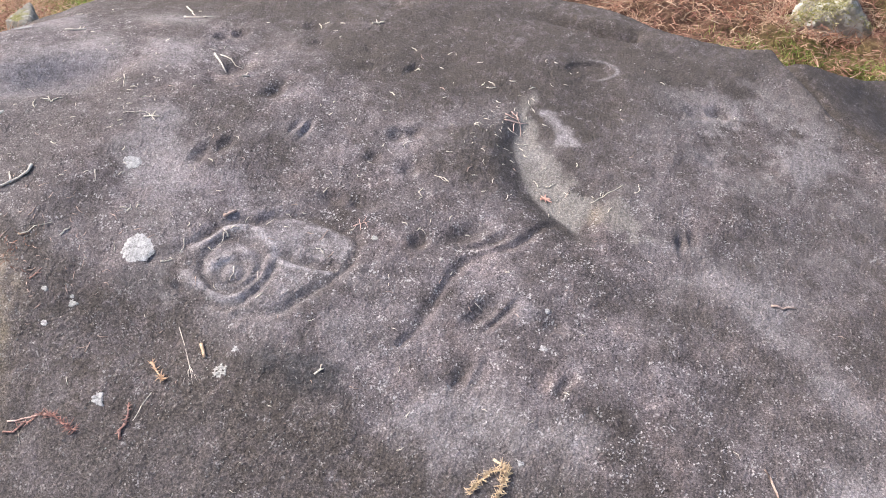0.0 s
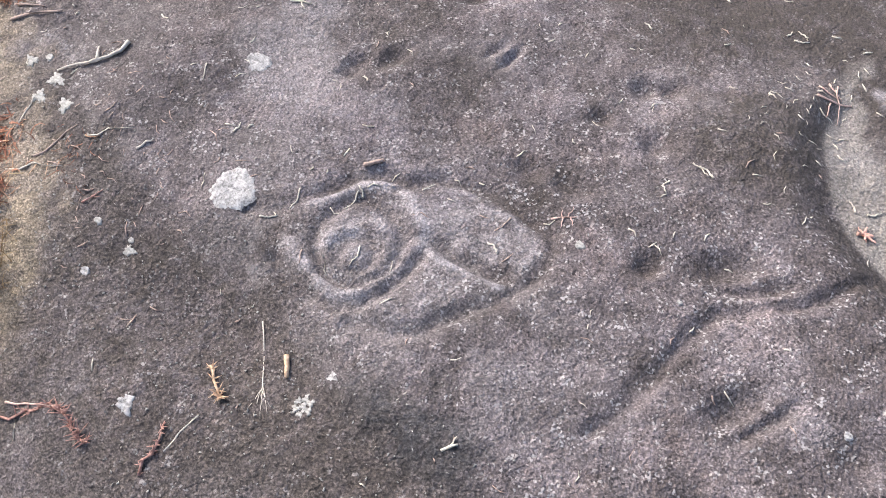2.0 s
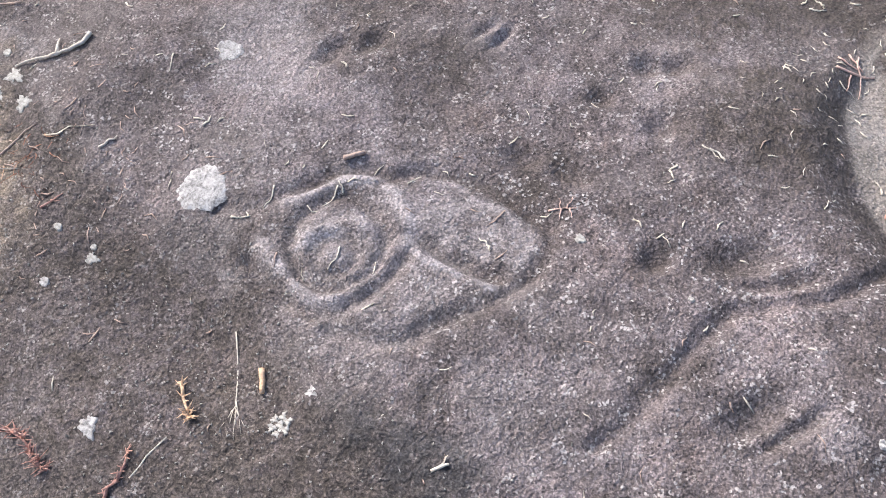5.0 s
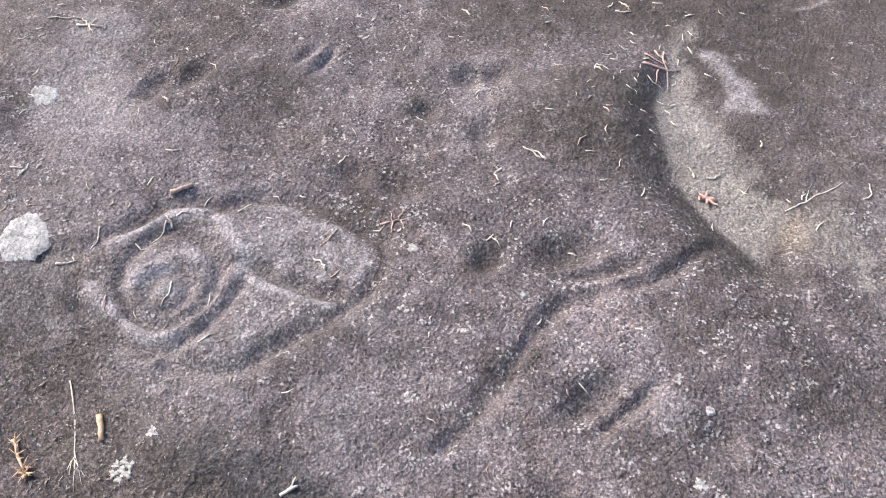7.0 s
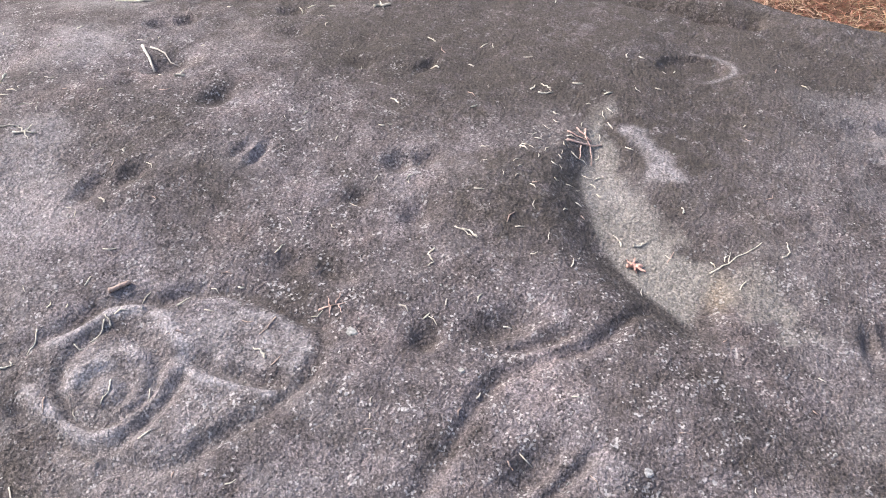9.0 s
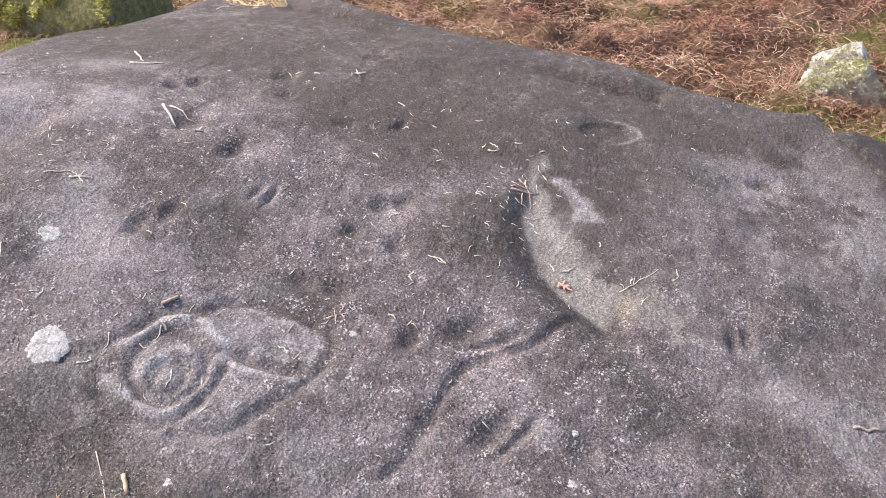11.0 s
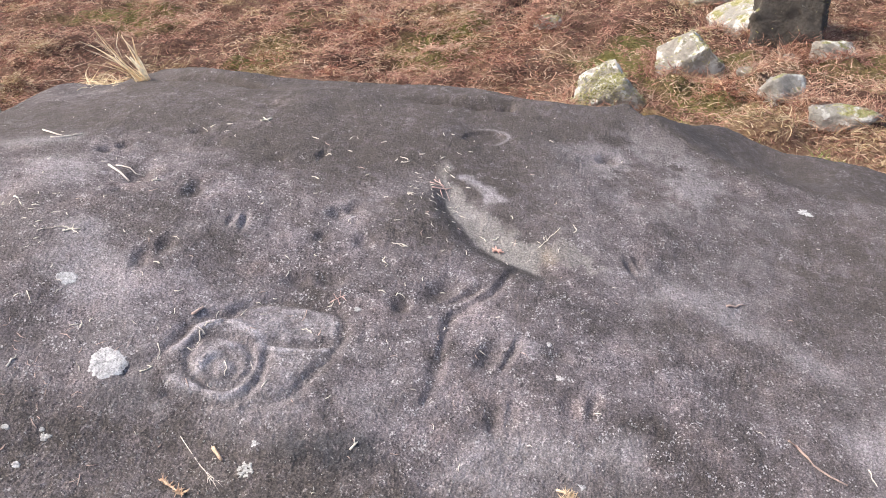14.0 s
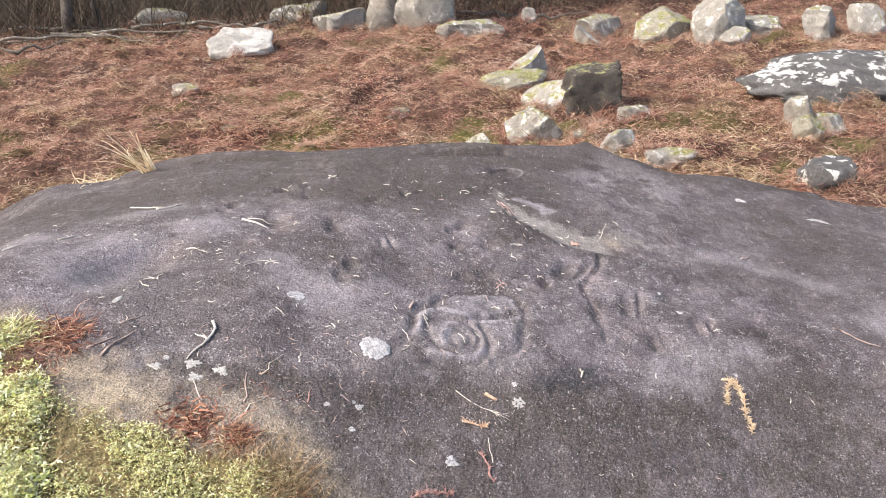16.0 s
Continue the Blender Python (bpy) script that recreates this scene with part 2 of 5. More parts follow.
BRACKEN = litter("dead_bracken", (0.085, 0.036, 0.034), (0.27, 0.128, 0.099), (0.44, 0.248, 0.182), (0.57, 0.405, 0.285), (0.70, 0.585, 0.45), drift=0.68)
RUST = litter("rusty_fern", (0.09, 0.036, 0.026), (0.28, 0.120, 0.080), (0.43, 0.215, 0.145), (0.62, 0.42, 0.28))
TAN = litter("tan_grass", (0.16, 0.10, 0.055), (0.34, 0.24, 0.13), (0.48, 0.36, 0.22), (0.60, 0.49, 0.33))
STRAW = litter("dry_straw", (0.66, 0.47, 0.26), (0.88, 0.70, 0.44), (0.94, 0.82, 0.60))
GREEN = litter("moss_leaves", (0.20, 0.13, 0.08), (0.40, 0.34, 0.16), (0.62, 0.63, 0.28), (0.78, 0.80, 0.44), (0.90, 0.88, 0.70), drift=0.30)
BRIGHT_MOSS = litter("bright_moss", (0.46, 0.50, 0.16), (0.68, 0.72, 0.32), (0.84, 0.85, 0.58), (0.90, 0.90, 0.78))
BOULDER_MOSS = litter("boulder_moss", (0.15, 0.14, 0.05), (0.30, 0.28, 0.11), (0.46, 0.43, 0.22), (0.60, 0.57, 0.40))
VIVID_MOSS = litter("vivid_moss", (0.26, 0.25, 0.06), (0.52, 0.50, 0.13), (0.74, 0.70, 0.24), (0.82, 0.78, 0.48))
GRASS = litter("short_grass", (0.12, 0.18, 0.04), (0.26, 0.38, 0.08), (0.48, 0.50, 0.20))
THICKET = litter("bare_thicket", (0.035, 0.027, 0.020), (0.11, 0.085, 0.062), (0.25, 0.20, 0.145))
BARK = field_stone("bark", (0.060, 0.050, 0.042), (0.25, 0.21, 0.18), 0.5, 0.3)
PALE_BARK = field_stone("pale_bark", (0.11, 0.092, 0.075), (0.34, 0.295, 0.245), 0.3, 0.1)


# ---- the carved rock ----
def dome(x, y):
    x, y = held(x, -1.42, 2.4), held(y, -1.15, 1.6)
    return (0.9557 + 0.0956 * y - 0.1785 * y ** 2 + 0.0926 * y ** 3 - 0.1996 * x + 0.0468 * x * y + 0.0378 * x * y ** 2
            - 0.0219 * x ** 2 - 0.0614 * x ** 2 * y + 0.0261 * x ** 3)


def back_edge(x):
    return 1.33 + 0.22 * smooth(-0.75, -1.45, x) + 0.43 * smooth(0.52, 1.1, x)


def ledge_side(x, y):
    """Metres behind the slanting step in the rock's far flank."""
    line = np.interp(x, (0.30, 0.66, 0.78, 0.89, 1.03, 1.22, 1.50, 2.40), (1.62, 1.346, 1.257, 1.194, 1.130, 1.106, 1.125, 1.05)) + 0.012 * grain(x * 9, y * 9, 21)
    return y - line


RINGS = ((-0.257, -0.253, 0.079, 0.0105), (-0.243, -0.271, 0.034, 0.0082))
OUTER = ((-0.447, -0.353), (-0.408, -0.313), (-0.390, -0.270), (-0.373, -0.224), (-0.353, -0.180), (-0.326, -0.138), (-0.290, -0.114))
LOWER = ((-0.158, -0.200), (-0.148, -0.236), (-0.147, -0.286), (-0.162, -0.328), (-0.198, -0.357), (-0.245, -0.371), (-0.300, -0.376), (-0.348, -0.372))
PANEL = ((-0.286, -0.116), (-0.271, -0.068), (-0.233, -0.034), (-0.185, -0.018), (-0.120, -0.006), (-0.060, -0.010), (-0.022, -0.038), (-0.007, -0.090), (-0.013, -0.150))
TAIL = ((-0.013, -0.150), (-0.020, -0.195), (-0.033, -0.246), (-0.056, -0.293), (-0.090, -0.330), (-0.150, -0.352))
DIVIDER = ((-0.182, -0.164), (-0.137, -0.153), (-0.092, -0.143), (-0.040, -0.127))
RIDGE_TOP = ((-0.376, -0.275), (-0.353, -0.222), (-0.336, -0.184), (-0.297, -0.139))
RIDGE_RIGHT = ((-0.266, -0.131), (-0.227, -0.136), (-0.191, -0.157), (-0.172, -0.186))
RIDGE_LEFT = ((-0.367, -0.322), (-0.321, -0.355), (-0.265, -0.356), (-0.215, -0.345), (-0.172, -0.318))
RIDGE_INNER = ((-0.300, -0.308), (-0.293, -0.280), (-0.279, -0.243), (-0.252, -0.207))
LIP = ((-0.150, -0.185), (-0.100, -0.169), (-0.036, -0.153))
CURVE = ((0.362, 0.312), (0.352, 0.275), (0.336, 0.222), (0.308, 0.168), (0.265, 0.120), (0.232, 0.075), (0.223, 0.018), (0.220, -0.050), (0.222, -0.122), (0.225, -0.175), (0.225, -0.218))
BANK_X, BANK_Y = (0.055, 0.083, 0.118, 0.180, 0.230, 0.300, 0.362, 0.450), (0.74, 0.632, 0.530, 0.450, 0.398, 0.362, 0.342, 0.320)
CRACK = ((-1.30, 1.42), (-1.197, 1.380), (-1.04, 1.345), (-0.82, 1.272), (-0.63, 1.214), (-0.40, 1.215), (-0.10, 1.215), (0.046, 1.222), (0.20, 1.238))


def verge(x, y):
    """Metres from the moss's edge on the rock's near foot, less than 0 on the mossy side."""
    return (y + 0.56) + 0.52 * (x + 1.01) + 0.070 + 0.06 * fbm(x * 4, y * 4, 4, 97) + 0.02 * fbm(x * 22, y * 22, 2, 98)


def off_bank(x, y):
    """Metres across the hollow from the foot of its dark bank, and how far along it lies: 1 in the middle, 0 past its ends."""
    foot = to_line(x, y, tuple(zip(BANK_X, BANK_Y)))
    return foot * np.sign(y - np.interp(x, BANK_X, BANK_Y)), smooth(0.05, 0.12, x) * smooth(0.50, 0.40, x) * smooth(0.70, 0.56, y)


def unsteady(x, y):
    """A place shifted a little, as an unsteady hand would draw."""
    return x + 0.010 * fbm(x * 8 + 3, y * 8, 2, 46), y + 0.010 * fbm(x * 8, y * 8 + 7, 2, 47)


def carvings(x, y):
    """Depth of the carved lines and cup marks, in metres."""
    depth = np.zeros(np.shape(x))
    hx, hy = unsteady(x, y)
    worn = np.clip(1 + 0.18 * fbm(x * 11, y * 11, 3, 40) + 0.22 * fbm(x * 5, y * 5, 2, 42), 0.45, 1.3)
    ragged = 0.0035 * fbm(x * 38, y * 38, 2, 44)

    def line(points, width, deep):
        nonlocal depth
        depth = np.maximum(depth, deep * worn * np.exp(-(((to_line(hx, hy, points) + ragged) / width) ** 2)))

    def cup(cx, cy, rx, ry, turn, deep, power=2.6):
        nonlocal depth
        depth = np.maximum(depth, 1.25 * deep * (0.7 + 0.3 * worn) * spot(x, y, cx, cy, rx * 1.15, ry * 1.12, turn, power))

    for cx, cy, r, deep in RINGS:
        d = np.abs(np.hypot(hx - cx, hy - cy) - r)
        depth = np.maximum(depth, deep * worn * np.exp(-(((d + ragged) / 0.0115) ** 2)))
    line(OUTER[:3], 0.0140, 0.0060)
    line(OUTER[2:], 0.0125, 0.0115)
    line(LOWER, 0.0135, 0.0122)
    line(PANEL, 0.0130, 0.0120)
    line(TAIL, 0.0150, 0.0105)
    line(DIVIDER, 0.0140, 0.0150)
    line(CURVE[:9], 0.0120, 0.0098)
    line(CURVE[8:], 0.0120, 0.0085)
    # hoof-shaped pairs
    cup(0.346, -0.036, 0.023, 0.046, -20, 0.0165)
    cup(0.391, -0.030, 0.011, 0.050, -18, 0.0130)
    cup(0.190, 0.157, 0.026, 0.046, -38, 0.0165)
    cup(0.247, 0.152, 0.013, 0.052, -42, 0.0125)
    cup(0.097, 0.059, 0.018, 0.022, 0, 0.013)
    cup(0.512, 0.014, 0.026, 0.020, 0, 0.011)
    cup(0.555, -0.137, 0.020, 0.034, 0, 0.011)
    cup(0.606, -0.120, 0.013, 0.034, -6, 0.010)
    cup(0.383, -0.212, 0.016, 0.036, 4, 0.012)
    cup(0.420, -0.195, 0.013, 0.034, 0, 0.009)
    cup(0.669, 0.444, 0.012, 0.034, 25, 0.011)
    cup(0.690, 0.468, 0.012, 0.026, 25, 0.010)
    cup(0.513, 0.988, 0.030, 0.018, 10, 0.014)
    cup(0.564, 1.026, 0.034, 0.018, 14, 0.016)
    cup(-0.161, 0.364, 0.022, 0.024, 0, 0.018)
    cup(-0.126, 0.395, 0.020, 0.026, -40, 0.017)
    cup(-0.170, 0.248, 0.017, 0.017, 0, 0.013)
    cup(-0.057, 0.266, 0.022, 0.024, 0, 0.015)
    cup(-0.566, -0.004, 0.020, 0.042, 8, 0.014)
    cup(-0.534, 0.048, 0.018, 0.036, -8, 0.014)
    cup(-0.422, 0.225, 0.009, 0.030, 2, 0.010)
    cup(-0.389, 0.237, 0.009, 0.036, 12, 0.012)
    cup(-0.575, 0.328, 0.022, 0.040, 3, 0.017)
    cup(-0.180, 0.066, 0.028, 0.020, 20, 0.013)
    cup(-0.098, 0.090, 0.030, 0.020, 10, 0.012)
    cup(-0.768, 0.378, 0.036, 0.044, 0, 0.018)
    cup(-0.756, 0.284, 0.034, 0.030, 0, 0.008)
    cup(-0.918, 0.558, 0.022, 0.028, 0, 0.017)
    cup(-0.950, 0.512, 0.022, 0.026, 0, 0.015)
    cup(-0.745, 0.741, 0.030, 0.030, 0, 0.015)
    cup(-0.648, 0.637, 0.026, 0.022, 0, 0.012)
    cup(-0.302, 0.662, 0.012, 0.030, 0, 0.011)
    cup(-0.420, 0.585, 0.028, 0.018, 30, 0.010)
    cup(-0.602, 1.003, 0.040, 0.030, 10, 0.014)
    cup(-0.700, 0.860, 0.034, 0.026, 0, 0.010)
    cup(-0.480, 0.690, 0.020, 0.020, 0, 0.009)
    # worn oval basin near the crest
    oval = np.hypot((x - 0.152) * 0.82 + (y - 0.983) * 0.57, ((y - 0.983) * 0.82 - (x - 0.152) * 0.57) * 1.55)
    depth = np.maximum(depth, 0.010 * smooth(0.086, 0.060, oval) - 0.004 * np.exp(-((oval - 0.088) / 0.014) ** 2))
    return depth


def figure_distance(x, y):
    """Metres from the nearest line of the carved rings and panel."""
    x, y = unsteady(x, y)
    d = np.full(np.shape(x), 1e9)
    for lines in (OUTER[2:], LOWER, PANEL, DIVIDER):
        d = np.minimum(d, to_line(x, y, lines))
    for cx, cy, r, deep in RINGS:
        d = np.minimum(d, np.abs(np.hypot(x - cx, y - cy) - r))
    return d


def ridges(x, y):
    """Raised pale rims between the carved lines: 1 along their tops."""
    x, y = unsteady(x, y)
    total = np.zeros(np.shape(x))
    for lines, wide, much in ((RIDGE_TOP, 0.0100, 1.0), (RIDGE_RIGHT, 0.0110, 0.95), (RIDGE_LEFT, 0.0120, 0.8), (RIDGE_INNER, 0.0130, 0.95), (LIP, 0.0095, 1.0)):
        total = np.maximum(total, much * np.exp(-((to_line(x, y, lines) / wide) ** 2)))
    return total


def rock_top(x, y, fine=True):
    """Height of the rock at a place of the plan."""
    x, y = np.asarray(x, float), np.asarray(y, float)
    z = dome(x, y)
    z = z + 0.018 * fbm(x * 1.7 + 4, y * 1.7, 3, 11) + 0.006 * fbm(x * 6, y * 6, 3, 17)
    # the hollow with the pale crust, steeper on its near side
    across, along = off_bank(x, y)
    z = z - 0.034 * along * smooth(-0.085, 0.016, across) * np.exp(-((np.maximum(across, 0) / 0.15) ** 2)) + 0.018 * spot(x, y, 0.07, 0.40, 0.15, 0.12, -40)
    # hollows in the near left flank and the far left shoulder
    z = z - 0.070 * spot(x, y, -1.20, 0.07, 0.17, 0.10, 50, 3) - 0.05 * spot(x, y, -0.33, -0.50, 0.16, 0.08, 10) + 0.02 * spot(x, y, -0.05, -0.30, 0.3, 0.1, 0)
    # step along the far flank and split behind the crest
    side = ledge_side(x, y)
    z = z - smooth(0.45, 0.70, x) * (0.070 * smooth(-0.015, 0.04, side) + 0.03 * np.exp(-((side - 0.05) / 0.03) ** 2) + 0.19 * smooth(0.06, 0.50, side))
    split = to_line(x, y, CRACK)
    z = z - (0.004 + 0.048 * spot(x, y, -1.02, 1.33, 0.30, 0.2) + 0.040 * spot(x, y, 0.06, 1.225, 0.17, 0.1, 0, 3)) * (1 + 0.5 * fbm(x * 8, y * 8, 2, 19)) * np.exp(-((split / 0.024) ** 2)) * smooth(-1.35, -1.15, x) + 0.012 * spot(x, y, 0.05, 1.275, 0.22, 0.035) + 0.036 * spot(x, y, -0.95, 1.44, 0.35, 0.10, -20)
    # low and high places of the crest
    z = z - 0.034 * spot(x, y, -0.42, 1.36, 0.55, 0.20) + 0.014 * spot(x, y, 0.58, 1.30, 0.30, 0.16) + 0.035 * smooth(1.1, 1.4, x) * smooth(1.4, 1.7, y) + 0.035 * spot(x, y, 0.90, 1.66, 0.30, 0.20)
    z = z - 0.032 * spot(x, y, -0.66, 1.40, 0.22, 0.18) - 0.05 * spot(x, y, 1.27, 1.78, 0.24, 0.24) - 0.08 * spot(x, y, 2.02, 1.80, 0.32, 0.40) + 0.03 * spot(x, y, 0.80, 1.60, 0.15, 0.15)
    z = z - 0.035 * spot(x, y, -1.64, 1.54, 0.17, 0.26) - 0.09 * spot(x, y, -1.86, 0.32, 0.16, 0.26) - 0.075 * spot(x, y, -1.95, 1.12, 0.22, 0.30)
    # rounded rims all round
    b, l, f, r = y - back_edge(x), -1.76 - x + 0.17 * smooth(0.62, 0.35, y), -1.02 - y - 0.10 * x + 0.40 * smooth(1.1, 2.4, x), x - 2.35 + 0.30 * fbm(y * 0.9, x * 0.9 + 2, 2, 7) + 0.30 * smooth(0.2, 1.8, np.abs(y - 0.3))
    for d, slope in ((b, 1.9), (l, 0.6), (f, 1.1), (r, 1.2)):
        d = np.maximum(0, d + 0.05 * grain(x * 3, y * 3, 5))
        z = z - slope * d * d / (d + 0.14)
    if fine:
        z = z - carvings(x, y)
        z = z + 0.0050 * ridges(x, y)
        z = z + 0.0016 * fbm(x * 45, y * 45, 2, 23) + (0.0009 + 0.0011 * smooth(-0.30, -0.42, y)) * lattice(np.round(x * 400), np.round(y * 400), 3)
    return z


def carved_rock():
    def steps(lo, a, b, hi, fine, coarse):
        return np.concatenate([np.arange(lo, a, coarse), np.arange(a, b, fine), np.arange(b, hi, coarse)])

    xs, ys = steps(-3.0, -1.25, 1.25, 3.6, 0.0058, 0.022), steps(-2.2, -0.85, 1.40, 2.3, 0.0058, 0.022)
    x, y = np.meshgrid(xs, ys)
    me = sheet("carved_rock", xs, ys, rock_top(x, y))
    wob = fbm(x * 7, y * 7, 4, 31)
    fleck = fbm(x * 30, y * 30, 3, 37)
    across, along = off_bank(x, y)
    broad = np.interp(y, (0.33, 0.42, 0.50, 0.58, 0.66, 0.73), (0.085, 0.135, 0.125, 0.085, 0.050, 0.020))
    crust = smooth(-0.006, 0.010, across + 0.006 * wob) * smooth(0.028, -0.022, across - broad + 0.020 * wob + 0.026 * fleck) * smooth(0.05, 0.09, x) * smooth(0.440, 0.405, x + 0.012 * wob)
    crust = np.maximum(crust, 0.62 * smooth(0.055, 0.020, to_line(x, y, ((0.470, 0.446), (0.505, 0.428), (0.550, 0.405))) + 0.028 * fleck))
    crust = np.maximum(crust, 0.40 * smooth(0.030, 0.012, to_line(x, y, ((0.065, 0.72), (0.095, 0.63))) + 0.012 * fleck))
    pale = 0.66 * smooth(0.042, 0.014, to_line(x, y, ((0.152, 0.706), (0.204, 0.668), (0.246, 0.632))) + 0.008 * wob + 0.014 * fleck)
    oval = np.hypot((x - 0.152) * 0.82 + (y - 0.983) * 0.57, ((y - 0.983) * 0.82 - (x - 0.152) * 0.57) * 1.55)
    # thin paler rim on the far right side of the oval basin
    pale = np.maximum(pale, 0.55 * np.exp(-(((oval - 0.088 + 0.006 * wob) / 0.007) ** 2)) * smooth(-0.02, 0.06, (x - 0.152) + 0.6 * (y - 0.983)))
    pale = np.maximum(pale, 0.36 * spot(x, y, -0.95, 0.30, 0.15, 0.09, 20) * smooth(-0.5, 0.5, wob))
    pale = np.maximum(pale, 0.60 * spot(x, y, -1.02, 0.35, 0.12, 0.06, 10) * smooth(-0.5, 0.5, wob + fleck))
    pale = np.maximum(pale, 0.55 * spot(x, y, -1.00, -0.42, 0.09, 0.06, 30) * smooth(-0.5, 0.5, wob + fleck))
    pale = np.maximum(pale, 0.45 * spot(x, y, -1.2, 0.55, 0.14, 0.07, 20) * smooth(-0.5, 0.5, wob))
    pale = np.maximum(pale, 0.42 * spot(x, y, 0.72, 0.98, 0.34, 0.24, -20, 3) * smooth(-0.6, 0.7, wob + 0.8 * fleck))
    pale = np.maximum(pale, 0.5 * spot(x, y, 0.66, 0.02, 0.22, 0.16, 0) * smooth(0.0, 0.9, wob))
    pale = np.maximum(pale, 0.5 * spot(x, y, -0.34, -0.42, 0.05, 0.025, 0) * smooth(-0.3, 0.6, fleck))
    dark = 0.95 * spot(x, y, 0.09, 0.43, 0.15, 0.19, -40, 3)
    dark = np.maximum(dark, 0.55 * spot(x, y, 0.42, 0.61, 0.16, 0.10, -20, 3))
    dark = np.maximum(dark, 0.34 * spot(x, y, -0.95, -0.08, 0.34, 0.30, 0, 3))
    dark = np.maximum(dark, 0.42 * spot(x, y, -0.43, 0.10, 0.17, 0.13, 0, 3))
    dark = np.maximum(dark, 0.45 * spot(x, y, 1.15, 0.35, 0.40, 0.38, 0, 3))
    dark = np.maximum(dark, 0.50 * spot(x, y, 0.36, 0.29, 0.05, 0.03, -30, 3))
    # darker along the hollow's steep near bank
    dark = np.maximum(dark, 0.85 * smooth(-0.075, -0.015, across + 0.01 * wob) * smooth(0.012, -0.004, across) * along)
    # carved lines and cups darken with depth: algae film plus shade put into colour
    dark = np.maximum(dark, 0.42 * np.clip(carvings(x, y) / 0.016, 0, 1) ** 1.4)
    dark = np.maximum(dark, 0.90 * smooth(0.28, 0.78, y + 0.12 * wob) * (1 - 0.72 * smooth(0.25, 0.65, x + 0.1 * wob) * smooth(1.22, 1.02, y)))
    dark = np.maximum(dark, 0.70 * spot(x, y, 1.36, 0.75, 0.52, 0.40, 20, 3))
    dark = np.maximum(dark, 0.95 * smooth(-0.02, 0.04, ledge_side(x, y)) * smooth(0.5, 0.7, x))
    dark = np.maximum(dark, 0.60 * spot(x, y, -1.20, 0.06, 0.15, 0.08, 50, 3))
    dark = np.maximum(dark, 0.50 * spot(x, y, -0.62, 0.12, 0.16, 0.10, 30))
    dark = np.maximum(dark, 0.55 * spot(x, y, -0.42, -0.40, 0.08, 0.05, 20))
    dark = np.maximum(dark, 0.90 * spot(x, y, 0.03, -0.43, 0.13, 0.060, 8, 4))
    front = y + 0.38 - 0.11 * smooth(0.35, 0.75, x) + 0.05 * wob + 0.02 * fleck
    dark = np.maximum(dark, 0.74 * smooth(0.01, -0.06, front) * (0.75 + 0.25 * smooth(-0.6, 0.3, wob)))
    dark = np.maximum(dark, 0.60 * spot(x, y, 0.80, 0.20, 0.18, 0.10, 20))
    dark = np.maximum(dark, 0.45 * smooth(0.2, 1.0, fbm(x * 2.3, y * 2.3, 4, 61)))
    figure = spot(x, y, -0.255, -0.262, 0.155, 0.155, 0, 6) + spot(x, y, -0.12, -0.12, 0.13, 0.10, 15, 6)
    pale = np.maximum(pale, 0.30 * spot(x, y, -0.20, -0.26, 0.42, 0.22, 0, 3) * smooth(-0.8, 0.5, wob + 0.5 * fleck))
    pale = np.maximum(pale, 0.12 * spot(x, y, -0.85, -0.18, 0.38, 0.32, 0, 3) * smooth(-0.8, 0.5, wob + 0.5 * fleck))
    beside = figure_distance(x, y)
    hx, hy = unsteady(x, y)
    # paler along the ridges and inside the panel's groove
    rims = ridges(x, y) + 0.7 * np.exp(-(((to_line(hx, hy, PANEL) - 0.022) / 0.010) ** 2)) * spot(x, y, -0.13, -0.085, 0.115, 0.062, 8, 5)
    rims = rims + 0.60 * spot(hx, hy, -0.243, -0.271, 0.022, 0.022) + (0.22 + 0.25 * spot(x, y, -0.12, -0.09, 0.12, 0.06, 8, 4)) * smooth(0.012, 0.03, beside) * np.clip(figure, 0, 1)
    pale = np.maximum(pale, np.clip(rims * smooth(-1.3, 0.2, fleck + 0.5 * wob), 0, 0.85))
    pale = np.maximum(pale, 0.42 * smooth(0.15, 0.95, fbm(x * 3.1 + 9, y * 3.1, 5, 63)) * smooth(0.75, 0.35, y))
    pale = pale * (1 - 0.8 * smooth(0.01, -0.06, front))
    # shade inside the divider and the figure's grooves, put into the colour
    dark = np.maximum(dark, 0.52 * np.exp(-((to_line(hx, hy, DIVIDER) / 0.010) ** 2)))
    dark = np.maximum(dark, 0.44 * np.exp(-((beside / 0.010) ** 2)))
    dark = np.maximum(dark, 0.45 * spot(x, y, 0.74, 0.33, 0.10, 0.12, 0, 3))
    dark = dark * (1 - 0.55 * spot(x, y, -0.95, 1.45, 0.40, 0.07, -20))
    dark = dark * (1 - 0.75 * smooth(-1.30, -1.55, x) * smooth(0.9, 1.2, y))
    dark = np.clip(dark * (0.92 + 0.3 * fleck), 0, 0.90)
    earth = 0.66 * smooth(0.20, 0.06, verge(x, y) + 0.04 * fleck + 0.03 * wob) * (0.5 + 0.5 * smooth(-0.6, 0.4, wob + fleck)) * smooth(-0.45, -0.75, x)
    earth = np.maximum(earth, 0.22 * spot(x, y, 0.436, 0.412, 0.022, 0.045, 20, 3))
    crust = np.clip(crust * (0.82 + 0.28 * fleck + 0.15 * wob), 0, 0.92)
    grit = smooth(0.55, 0.10, y + 0.1 * wob)
    black = 0.95 * spot(x, y, 0.06, -0.400, 0.135, 0.050, 14, 4) * smooth(-1.2, 0.0, wob + fleck)
